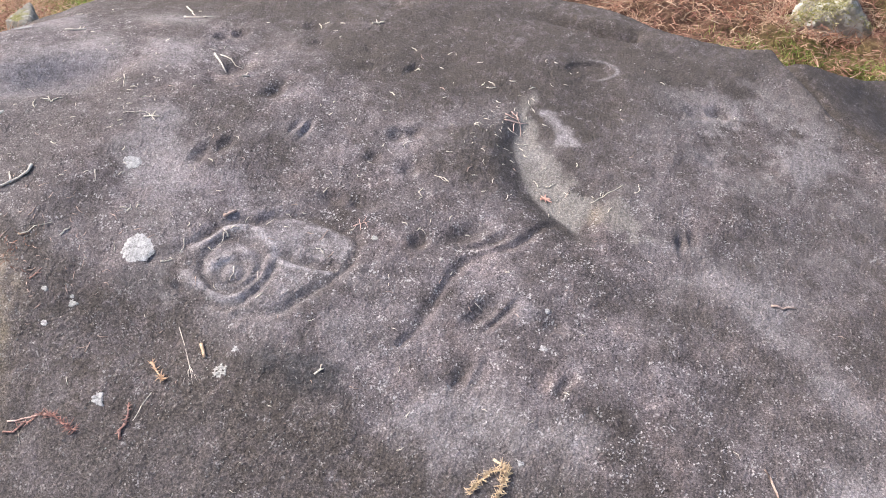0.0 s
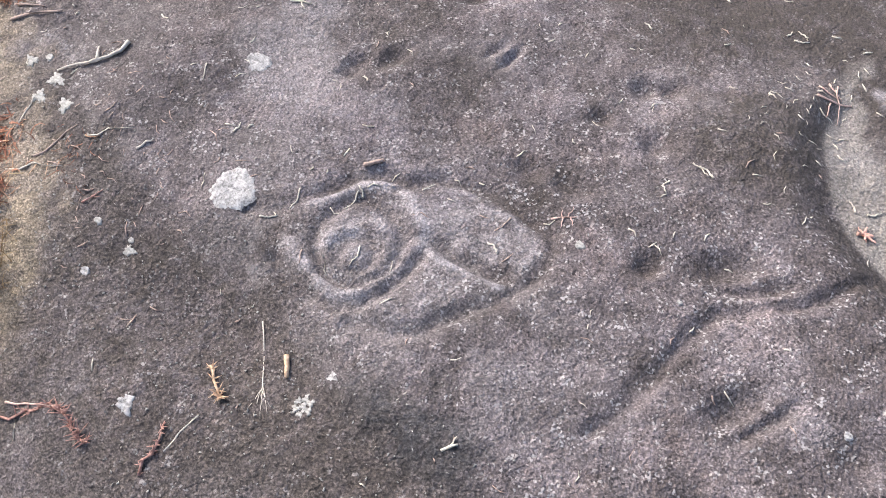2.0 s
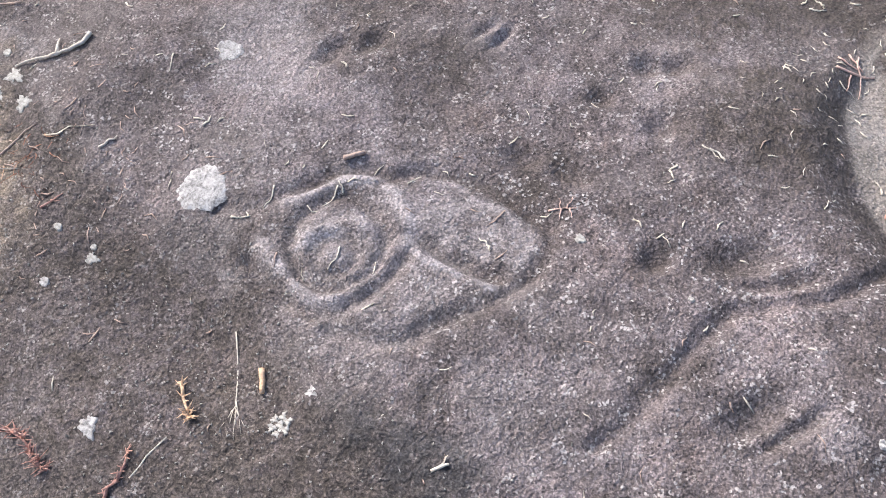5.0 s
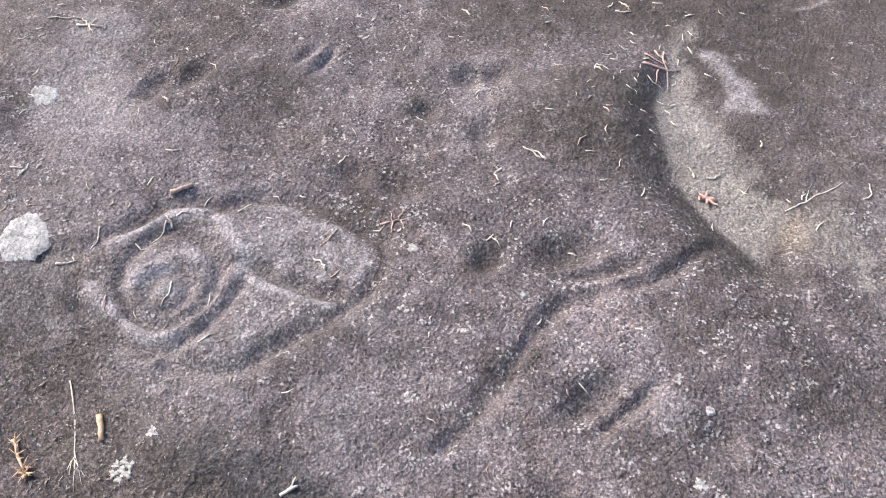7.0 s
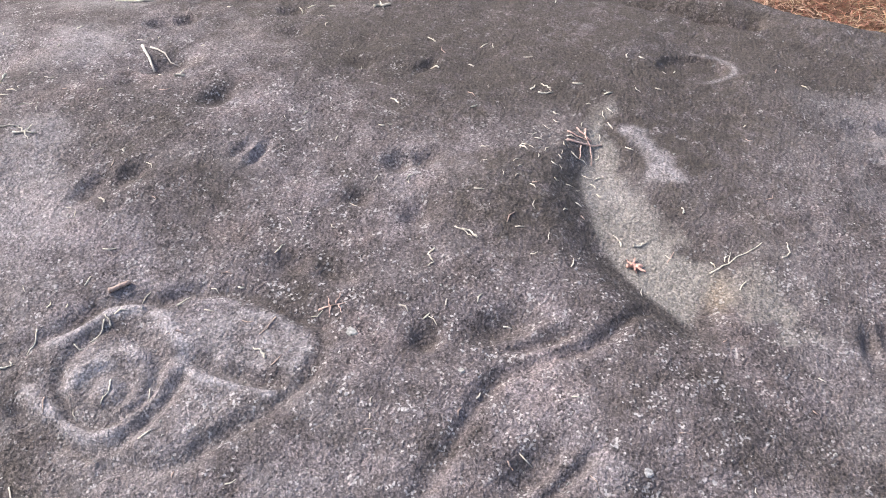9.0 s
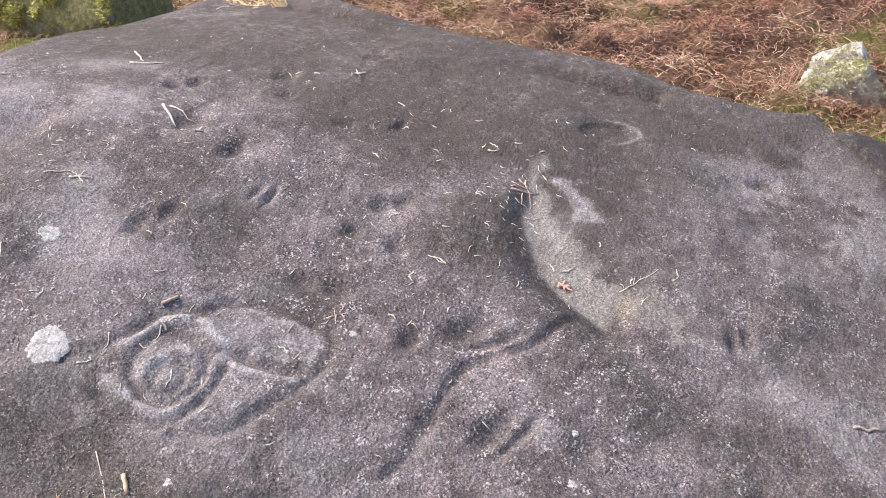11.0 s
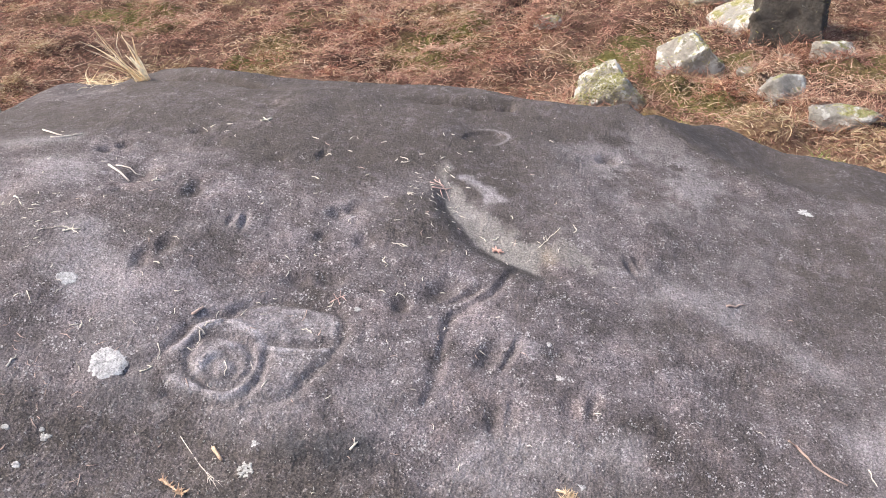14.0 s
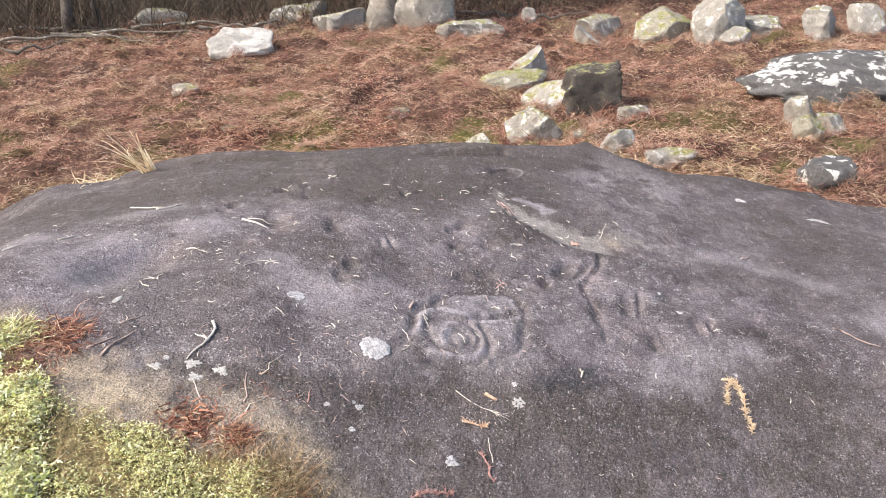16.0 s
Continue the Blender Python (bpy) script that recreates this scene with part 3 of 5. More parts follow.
    black = np.maximum(black, 0.38 * spot(x, y, -0.43, -0.405, 0.09, 0.040, 10, 3))
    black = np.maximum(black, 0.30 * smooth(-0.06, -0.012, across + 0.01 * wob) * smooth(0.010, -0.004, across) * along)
    mossy = smooth(0.0, -0.06, verge(x, y)) * smooth(-0.45, -0.6, x)
    for name, values in (("moss", mossy), ("crust", crust), ("pale_tone", pale), ("algae_shade", dark), ("earth", earth), ("grit", grit), ("blackened", black)):
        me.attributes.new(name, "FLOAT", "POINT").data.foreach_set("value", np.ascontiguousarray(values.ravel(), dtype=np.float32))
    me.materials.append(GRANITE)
    return tagged(new("carved_rock", me), "domed grey-brown granite outcrop with carved rings and cup marks", "rock")


rock = carved_rock()


# ---- the ground ----
def ground_top(x, y):
    x, y = np.asarray(x, float), np.asarray(y, float)
    front = 1.0 - 0.42 * (held(x, -1.2, 0.6, 0.15) + 1.01) + 0.05 * (held(y, -4, 1) + 0.56) - 0.25 * smooth(-1.5, -2.6, x) * smooth(-0.5, 0.8, y)
    back = 0.03 + 0.028 * held(x, -6, 6)
    w = smooth(-0.4, 2.2, y + 0.15 * (x + 1))
    z = front * (1 - w) + back * w
    far = smooth(12, 60, np.hypot(x, y))
    bumps = 0.035 * fbm(x * 0.9, y * 0.9, 3, 71) + 0.018 * fbm(x * 4, y * 4, 3, 73)
    z = z - 0.08 * smooth(-0.62, -0.42, (y + 0.56) + 0.52 * (x + 1.01)) * smooth(0.5, 0.1, y)
    heath = smooth(1.9, 2.6, y)
    bumps = bumps + heath * (0.085 * np.abs(fbm(x * 3.6, y * 3.6, 3, 75)) + 0.030 * fbm(x * 9, y * 9, 2, 77)) - 0.034 * heath
    bumps = bumps + 0.16 * spot(x, y, -2.90, 1.72, 0.50, 0.45, 0, 4)
    return z + bumps * (1 - 0.5 * far) + 1.2 * far


def ground():
    near = np.arange(-6, 10.001, 0.06)
    out = np.geomspace(0.1, 900, 40)
    xs = np.concatenate([-6 - out[::-1], near - 0.0, 10 + out])
    ys = np.concatenate([-5 - out[::-1], np.arange(-5, 11.001, 0.06), 11 + out])
    x, y = np.meshgrid(xs, ys)
    me = sheet("ground", xs, ys, ground_top(x, y))
    wob = fbm(x * 2, y * 2, 4, 81)
    green = spot(x, y, -1.45, -1.05, 0.95, 0.62, -25, 4) * smooth(-1.0, -0.2, wob)
    green = np.maximum(green, 0.7 * spot(x, y, -2.7, 1.2, 0.6, 0.8, 0, 3))
    green = np.maximum(green, 0.6 * spot(x, y, 0.62, 2.8, 0.5, 0.25, -20, 3) * smooth(-0.6, 0.3, wob))
    green = np.maximum(green, 0.4 * spot(x, y, 2.2, 3.9, 0.6, 0.3, 0, 3))
    green = np.maximum(green, 0.55 * smooth(0.35, 0.9, fbm(x * 1.6, y * 1.6, 4, 83)) * smooth(1.8, 2.4, y) * smooth(7.5, 6, y))
    me.attributes.new("moss", "FLOAT", "POINT").data.foreach_set("value", np.ascontiguousarray(green.ravel(), dtype=np.float32))
    me.materials.append(SOIL)
    return tagged(new("ground", me), "ground covered with red-brown dead bracken and moss", "ground", kind="structure")


ground()


# ---- plant cover ----
def ribbons(name, x, y, z, length, width, lie, material, label, category, seed, curl=0.6, segments=4, kind="stuff", heading=None):
    """Many curved blades as one mesh: each starts at x, y, z and runs off in a direction of its own, lie 0 flat to 1 upright."""
    rng = np.random.default_rng(seed)
    n = len(x)
    turn = rng.uniform(0, 2 * np.pi, n) if heading is None else radians(heading[0]) + rng.normal(0, radians(heading[1]), n)
    rise = np.clip(rng.normal(lie, 0.18, n), -0.05, 1.3)
    bend, drop = rng.normal(0, curl, n), rng.uniform(0.2, 1.0, n) * curl
    twist = rng.normal(0, 0.7, n)
    p = np.stack([x, y, z], 1).astype(float)
    step = length / segments
    rows = []
    for s in range(segments + 1):
        k = s / segments
        a, e = turn + bend * k * 2, rise - drop * k * 1.6
        flat, steep = np.cos(twist), np.sin(twist)
        side = np.stack([-np.sin(a) * flat - np.cos(a) * np.sin(e) * steep, np.cos(a) * flat - np.sin(a) * np.sin(e) * steep, np.cos(e) * steep], 1) * (width * (1 - 0.75 * k))[:, None] * 0.5
        rows += [p - side, p + side]
        p = p + np.stack([np.cos(a) * np.cos(e), np.sin(a) * np.cos(e), np.sin(e)], 1) * step[:, None]
    verts = np.stack(rows, 1).reshape(-1, 3)
    m = 2 * (segments + 1)
    base = (np.arange(n) * m)[:, None]
    quads = np.concatenate([base + np.array([2 * s, 2 * s + 1, 2 * s + 3, 2 * s + 2]) for s in range(segments)])
    me = bpy.data.meshes.new(name)
    me.from_pydata(verts.tolist(), [], quads.tolist())
    me.materials.append(material)
    return tagged(new(name, me), label, category, kind=kind)


def off_rock(x, y):
    """Whether the ground shows at a place, and not the rock."""
    return ground_top(x, y) > rock_top(x, y, False) - 0.01


def scattered(n, seed, x0, x1, y0, y1, thin=None):
    rng = np.random.default_rng(seed)
    x, y = rng.uniform(x0, x1, n), rng.uniform(y0, y1, n)
    keep = off_rock(x, y)
    if thin is not None:
        keep &= rng.uniform(0, 1, n) < thin(x, y)
    return x[keep], y[keep], rng


x, y, rng = scattered(250000, 5, -5.5, 7.0, 1.4, 8.4, lambda x, y: 0.30 + 0.70 * smooth(-0.5, 0.5, fbm(x * 1.7, y * 1.7, 4, 91)))
ribbons("bracken_litter", x, y, ground_top(x, y) + rng.uniform(0.0, 0.035, len(x)), rng.uniform(0.02, 0.085, len(x)), rng.uniform(0.002, 0.0075, len(x)), 0.25, BRACKEN,
        "matted red-brown and straw-coloured dead bracken covering the ground", "dead bracken", 6, 0.8, 2)
x, y, rng = scattered(16000, 8, -5.5, 7.0, 1.4, 8.4, lambda x, y: smooth(0.0, 0.6, fbm(x * 1.1 + 5, y * 1.1, 4, 93)))
ribbons("dry_grass", x, y, ground_top(x, y) + rng.uniform(0.0, 0.04, len(x)), rng.uniform(0.05, 0.16, len(x)), rng.uniform(0.002, 0.006, len(x)), 0.35, TAN,
        "patches of pale dry grass among the bracken", "dry grass", 9, 0.9, 3)

x, y, rng = scattered(15000, 11, -5.5, 7.0, 1.5, 8.2, lambda x, y: 0.25 + 0.75 * smooth(-0.3, 0.6, fbm(x * 2.4 + 2, y * 2.4, 4, 95)))
ribbons("bracken_fronds", x, y, ground_top(x, y) + rng.uniform(0.01, 0.06, len(x)), rng.uniform(0.05, 0.13, len(x)), rng.uniform(0.003, 0.007, len(x)), 0.22, BRACKEN,
        "loose curling brown bracken fronds lying over the matted litter", "dead bracken", 12, 0.6, 4)

# short grass and moss
x, y, rng = scattered(34000, 15, -0.2, 2.2, 1.9, 3.6, lambda x, y: spot(x, y, 0.58, 2.72, 0.55, 0.20, -14, 3) * smooth(-0.5, 0.4, fbm(x * 5, y * 5, 3, 92)))
ribbons("short_grass", x, y, ground_top(x, y), rng.uniform(0.025, 0.065, len(x)), rng.uniform(0.002, 0.004, len(x)), 0.9, GRASS,
        "short bright green grass beside the mossy stone", "grass", 16, 0.5, 3)
rng = np.random.default_rng(25)
x, y = rng.uniform(-1.9, -0.55, 210000), rng.uniform(-1.3, -0.05, 210000)
edge = verge(x, y)
keep = rng.uniform(0, 1, len(x)) < smooth(0.01, -0.07, edge) * (0.30 + 0.70 * smooth(-0.55, 0.25, fbm(x * 9, y * 9, 4, 96)))
x, y = x[keep], y[keep]
ribbons("moss_mat", x, y, np.maximum(ground_top(x, y), rock_top(x, y, False)) + rng.uniform(-0.004, 0.016, len(x)) + 0.022 * fbm(x * 9, y * 9, 3, 96), rng.uniform(0.004, 0.012, len(x)), rng.uniform(0.002, 0.0055, len(x)), 0.5, GREEN,
        "yellow-green moss and tiny leaves covering the ground beside the rock", "moss", 26, 0.7, 2)
x, y = rng.uniform(-1.9, -0.55, 90000), rng.uniform(-1.3, -0.05, 90000)
keep = rng.uniform(0, 1, len(x)) < smooth(0.0, -0.08, verge(x, y)) * smooth(-0.1, 0.6, fbm(x * 6 + 4, y * 6, 3, 93))
x, y = x[keep], y[keep]
ribbons("bright_moss", x, y, np.maximum(ground_top(x, y), rock_top(x, y, False)) + rng.uniform(0.004, 0.022, len(x)), rng.uniform(0.009, 0.022, len(x)), rng.uniform(0.005, 0.011, len(x)), 0.4, BRIGHT_MOSS,
        "pale yellow-green leafy moss growing in patches", "moss", 28, 0.7, 2)
x, y = rng.uniform(-2.0, -0.5, 34000), rng.uniform(-1.4, 0.1, 34000)
edge = verge(x, y)
keep = rng.uniform(0, 1, len(x)) < smooth(0.06, -0.02, edge) * (0.25 + 0.60 * smooth(0.0, 0.7, fbm(x * 6, y * 6, 3, 99))) * (0.4 + 0.6 * np.exp(-((edge + 0.02) / 0.07) ** 2))
x, y = x[keep], y[keep]
ribbons("bracken_scraps", x, y, np.maximum(ground_top(x, y), rock_top(x, y, False)) + rng.uniform(0.0, 0.025, len(x)), rng.uniform(0.012, 0.06, len(x)), rng.uniform(0.0015, 0.0035, len(x)), 0.2, TAN,
        "scraps of brown dead bracken lying among the moss", "dead bracken", 36, 0.9, 3)
x, y, rng = scattered(16000, 55, -3.2, -1.6, 0.0, 2.2, lambda x, y: smooth(-0.6, 0.3, fbm(x * 4, y * 4, 3, 94)))
ribbons("gap_litter", x, y, ground_top(x, y) + rng.uniform(0.0, 0.03, len(x)), rng.uniform(0.03, 0.12, len(x)), rng.uniform(0.002, 0.006, len(x)), 0.5, BRACKEN,
        "dry grass and moss scraps in the gap beside the rock", "dead bracken", 56, 0.8, 3)


def clump(x, y, wide, tall, n, material, label, seed, thick=(0.003, 0.008), lie=0.7, name="dead_fern_clump", category="fern", on_rock=False, curl=0.8, kind="", heading=None):
    """A tuft of dry blades growing or lying at one place."""
    rng = np.random.default_rng(seed)
    px, py = x + rng.normal(0, wide * 0.45, n), y + rng.normal(0, wide * 0.45, n)
    z = np.maximum(ground_top(px, py), rock_top(px, py, False)) if on_rock else ground_top(px, py)
    return ribbons(name, px, py, z - 0.005, rng.uniform(0.4, 1.0, n) * tall, rng.uniform(*thick, n), lie, material, label, category, seed + 1, curl, 4, kind=kind, heading=heading)


clump(-0.955, -0.610, 0.075, 0.055, 620, RUST, "crumpled red-brown dead fern clump at the rock's foot", 201, (0.003, 0.007), 0.4, on_rock=True, kind="stuff")
clump(-0.845, -0.660, 0.045, 0.055, 380, RUST, "small red-brown dead fern clump at the rock's foot", 203, (0.002, 0.005), 0.6, on_rock=True, kind="stuff")
clump(-1.42, -0.34, 0.065, 0.07, 600, GREEN, "green moss and grass tuft at the rock's edge", 219, (0.002, 0.005), 0.7, "grass_tuft", "grass", True, 0.8, "stuff")
clump(-1.30, -0.335, 0.075, 0.08, 520, RUST, "rusty dead fern clump leaning over the rock's edge", 220, (0.002, 0.005), 0.4, on_rock=True, kind="stuff")
clump(-1.37, -0.40, 0.10, 0.075, 700, BRACKEN, "brown dead fern clump leaning over the rock's edge", 205, (0.002, 0.005), 0.4, on_rock=True, kind="stuff")
clump(-0.75, -0.79, 0.09, 0.085, 1400, TAN, "tan tuft of fine dry grass at the rock's foot", 207, (0.0012, 0.0028), 0.9, "dry_grass_tuft", "grass", True, 0.7, "stuff")
clump(-0.72, -0.85, 0.07, 0.08, 700, RUST, "rusty tuft of fine dead fern at the rock's foot", 208, (0.0012, 0.0028), 0.8, "dead_fern_clump", "fern", True, 0.7, "stuff")
clump(-0.79, -0.50, 0.07, 0.05, 130, RUST, "few rusty fern scraps lying on the rock's rim", 209, (0.0015, 0.003), 0.15, "fern_scraps", "fern", True, kind="stuff")
clump(-1.345, 1.46, 0.018, 0.21, 9, STRAW, "pale dry straw tuft growing behind the rock's crest", 211, (0.010, 0.016), 1.28, "straw_tuft", "grass", True, 0.25, "stuff", (190, 35))
clump(-1.375, 1.46, 0.03, 0.34, 15, STRAW, "drooping pale straw fanned out behind the rock's crest", 213, (0.006, 0.011), 0.80, "straw_tuft", "grass", True, 0.35, "stuff", (185, 26))
clump(-1.62, 1.62, 0.14, 0.16, 160, STRAW, "low tangle of dry grass behind the rock's crest", 214, (0.003, 0.006), 0.5, "straw_tuft", "grass", True, 0.8, "stuff")
clump(-2.00, 1.22, 0.06, 0.40, 12, STRAW, "few thin straws in the gap beside the mossy boulder", 215, (0.004, 0.007), 1.1, "straw_tuft", "grass", False, 0.5, "stuff")
clump(-2.22, 0.86, 0.07, 0.22, 260, GRASS, "small green and white grass tuft in the gap", 216, (0.003, 0.006), 0.9, "grass_tuft", "grass", False, 0.7, "stuff")
clump(1.62, 2.55, 0.10, 0.10, 160, GRASS, "small bright green grass tuft behind the rock", 217, (0.003, 0.006), 1.0, "grass_tuft", "grass", False, 0.5, "stuff")
rng = np.random.default_rng(230)
for material, heaps, label in ((BRACKEN, 200, "heaped tangles of dry red-brown bracken"), (TAN, 120, "heaped tangles of tan dry grass"), (RUST, 60, "dark heaps of rusty fern")):
    hx, hy = rng.uniform(-4.5, 5.5, heaps), rng.uniform(2.3, 7.6, heaps)
    wide, tall = rng.uniform(0.05, 0.16, heaps), rng.uniform(0.05, 0.11, heaps)
    k = np.repeat(np.arange(heaps), 170)
    px, py = hx[k] + rng.normal(0, 1, len(k)) * wide[k], hy[k] + rng.normal(0, 1, len(k)) * wide[k]
    lump = np.exp(-((px - hx[k]) ** 2 + (py - hy[k]) ** 2) / (2 * wide[k] ** 2)) * tall[k] * 0.7
    keep = off_rock(px, py)
    ribbons("bracken_tangle", px[keep], py[keep], (ground_top(px, py) + lump * rng.uniform(0.2, 1, len(k)))[keep], (rng.uniform(0.5, 1.2, len(k)) * tall[k])[keep], rng.uniform(0.003, 0.008, keep.sum()), 0.4, material,
            label, "dead bracken", 231, 1.0, 3)


# ---- boulders ----
def boulder_mesh(w, d, h, seed, blocky=0.5, cuts=9, lean=0.0, planes=()):
    """An angular weathered stone: a rounded block, cut by flat breaks and roughened."""
    rng = np.random.default_rng(seed)
    bm = bmesh.new()
    bmesh.ops.create_icosphere(bm, subdivisions=5 if max(w, h) > 0.42 else 4, radius=1.0)
    v = np.array([p.co[:] for p in bm.verts])
    power = 2 + 4 * blocky
    v /= ((np.abs(v) ** power).sum(1) ** (1 / power))[:, None]
    for _ in range(cuts):
        n = rng.normal(0, 1, 3) * (1, 1, 0.8)
        n /= np.linalg.norm(n)
        reach = (v @ n).max()
        v -= np.maximum(0, v @ n - reach * rng.uniform(0.52, 0.88))[:, None] * n * 0.98
    for a, b, c, away in planes:
        n = np.array((a, b, c)) / math.sqrt(a * a + b * b + c * c)
        v -= np.maximum(0, v @ n - away)[:, None] * n * 0.98
    rough = 0.07 * fbm(v[:, 0] * 2 + seed, v[:, 1] * 2 + v[:, 2] * 2.3, 4, seed) + 0.035 * fbm(v[:, 0] * 7 + v[:, 2] * 6, v[:, 1] * 7 - v[:, 2] * 3, 4, seed + 5)
    v *= (1 + rough)[:, None]
    v[:, 0] += lean * v[:, 2]
    v *= (w / 2, d / 2, h)
    for p, co in zip(bm.verts, v):
        p.co = co
    bm.normal_update()
    return bm


def boulder(x, y, w, d, h, seed, material, label, turn=0, blocky=0.5, cuts=9, sink=0.25, lean=0.0, moss=0, lift=0.0, planes=(), mossy_side=(0, 0, 1), moss_from=-9.0):
    """A stone bedded in the ground; moss: how many tufts grow on it."""
    ob = part("boulder", boulder_mesh(w, d, h * 0.70, seed, blocky, cuts, lean, planes), material, None, label)
    tagged(ob, category="boulder", group="boulders on the heath")
    ob.matrix_world = pose(x, y, float(ground_top(x, y)) + h * (0.51 - sink) - 0.02 + lift, 0, 0, turn)
    if moss:
        rng = np.random.default_rng(seed + 50)
        verts = np.array([p.co[:] for p in ob.data.vertices])
        normals = np.array([p.normal[:] for p in ob.data.vertices])
        want = np.where((normals @ np.array(mossy_side) > (0.25 if mossy_side[0] else -0.1)) & (fbm(verts[:, 0] * 9, verts[:, 1] * 9 + verts[:, 2] * 6, 3, seed) > -0.25) & (verts[:, 2] > moss_from + 0.08 * fbm(verts[:, 0] * 6, verts[:, 1] * 6, 3, seed + 2)))[0]
        at = verts[rng.choice(want, moss)] + rng.normal(0, 0.012, (moss, 3))
        tufts = ribbons("moss", at[:, 0], at[:, 1], at[:, 2], rng.uniform(0.010, 0.030, moss), rng.uniform(0.004, 0.009, moss), 0.5, VIVID_MOSS if moss > 9000 else BOULDER_MOSS, "yellow-green moss tufts", "", seed + 60, 0.8, 2)
        tufts.parent = ob
    return ob


boulder(0.47, 3.22, 0.58, 0.36, 0.33, 301, STONE_GREY, "small angular boulder overgrown with yellow-green moss", 10, 0.5, 7, sink=0.36, moss=2600, planes=((-0.6, -0.2, 0.75, 0.40), (0.75, 0, 0.6, 0.72)), mossy_side=(-0.8, -0.2, 0.5))
boulder(0.92, 3.70, 0.46, 0.36, 0.32, 302, STONE_GREY, "grey angular boulder with white lichen spots", 15, 0.5, 8, sink=0.36, moss=300, planes=((-0.6, -0.2, 0.75, 0.45), (0.7, 0, 0.7, 0.75)))
boulder(1.60, 4.34, 0.47, 0.46, 0.35, 303, STONE_DARK, "large dark square-cut granite block with a mossy top", -8, 0.97, 0, moss=160, planes=((0, -0.98, 0.10, 0.90), (0.98, -0.1, 0.10, 0.88), (-0.12, 0.1, 0.98, 0.86)))
boulder(1.28, 4.56, 0.42, 0.40, 0.29, 304, STONE_PALE, "pale sloping stone leaning against the dark block", -8, 0.7, 6, planes=((-0.5, -0.15, 0.85, 0.30),))
boulder(1.10, 5.06, 0.66, 0.30, 0.16, 305, STONE_MOSSY, "low wedge of granite with green moss on its side", 6, 0.5, 8, lean=0.3)
boulder(1.22, 5.34, 0.54, 0.22, 0.34, 306, STONE_PALE, "pale pointed granite slab tilted upwards", 4, 0.8, 3, planes=((-0.62, 0, 0.78, -0.02), (0.9, 0, 0.2, 0.85)))
boulder(1.44, 3.25, 0.23, 0.18, 0.17, 307, STONE_PALE, "small pale flat-topped stone in the bracken", 30, 0.6, 8)
boulder(1.29, 3.60, 0.13, 0.12, 0.06, 308, STONE_GREY, "small greenish stone lying flat in the bracken", 0, 0.3, 8)
boulder(1.71, 3.03, 0.42, 0.20, 0.11, 309, STONE_PALE, "low pale ledge of stone half sunk in bracken", -6, 0.6, 8)
boulder(1.82, 3.98, 0.28, 0.18, 0.14, 310, STONE_GREY, "small rounded grey stone beside the dark block", 0, 0.3, 8)
boulder(1.57, 3.98, 0.09, 0.08, 0.07, 311, STONE_PALE, "fist-sized white stone before the dark block", 0, 0.2, 6)
boulder(2.99, 3.60, 0.24, 0.24, 0.27, 312, STONE_GREY, "weathered grey boulder with a reddish crust", 20, 0.5, 10, moss=120)
boulder(3.14, 3.50, 0.26, 0.22, 0.20, 313, STONE_GREY, "rounded grey stone leaning on a larger one", -20, 0.3, 9, moss=160)
boulder(2.85, 3.25, 0.20, 0.17, 0.14, 314, STONE_MOSSY, "small green-crusted stone below the grey boulder", 0, 0.4, 8, moss=120)
boulder(2.68, 2.60, 0.42, 0.32, 0.16, 315, STONE_SPOTTED, "low grey stone speckled with pale lichen", 15, 0.5, 9)
boulder(3.82, 4.45, 1.90, 1.00, 0.37, 316, STONE_SPOTTED, "long dark whaleback rock blotched with white lichen", 6, 0.0, 1, sink=0.40)
boulder(-1.32, 6.75, 0.62, 0.36, 0.23, 317, STONE_WHITE, "low white-faced boulder with a dark top", 10, 0.7, 6, planes=((-0.15, -0.75, 0.65, 0.55),))
boulder(2.17, 6.32, 0.33, 0.22, 0.23, 318, STONE_PALE, "pale leaning stone at the edge of the thicket", 0, 0.6, 6, planes=((0.6, -0.1, 0.8, 0.05),))
boulder(2.37, 6.78, 0.48, 0.30, 0.22, 319, STONE_GREY, "dark flat stone at the edge of the thicket", 0, 0.6, 9)
boulder(2.98, 6.46, 0.66, 0.44, 0.32, 320, STONE_MOSSY, "green-tinged angular boulder at the thicket's edge", 8, 0.6, 7, planes=((-0.55, -0.2, 0.8, 0.50), (0.45, -0.2, 0.8, 0.62)))
boulder(3.45, 6.25, 0.60, 0.46, 0.38, 321, STONE_PALE, "tall pale rounded boulder at the thicket's edge", -5, 0.4, 9)
boulder(3.53, 6.02, 0.30, 0.22, 0.19, 322, STONE_PALE, "small white stone before the tall boulder", 0, 0.3, 8)
boulder(4.05, 6.42, 0.54, 0.30, 0.14, 323, STONE_PALE, "flat pale slab in a row of boulders", 0, 0.7, 7)
boulder(4.45, 6.03, 0.44, 0.36, 0.28, 324, STONE_PALE, "grey block in a row of boulders", 0, 0.6, 9)
boulder(4.93, 6.10, 0.40, 0.36, 0.28, 325, STONE_PALE, "pale block at the end of a boulder row", 0, 0.5, 9)
boulder(-0.76, 8.10, 0.62, 0.34, 0.24, 326, STONE_GREY, "sloping grey slab under the thicket", 0, 0.5, 9, lean=0.3)
boulder(-0.31, 7.60, 0.64, 0.38, 0.32, 327, STONE_PALE, "pale humped boulder under the thicket", 0, 0.4, 9)
boulder(0.62, 7.42, 0.62, 0.40, 0.62, 328, STONE_PALE, "tall pale boulder with a mossy foot", 0, 0.5, 9)
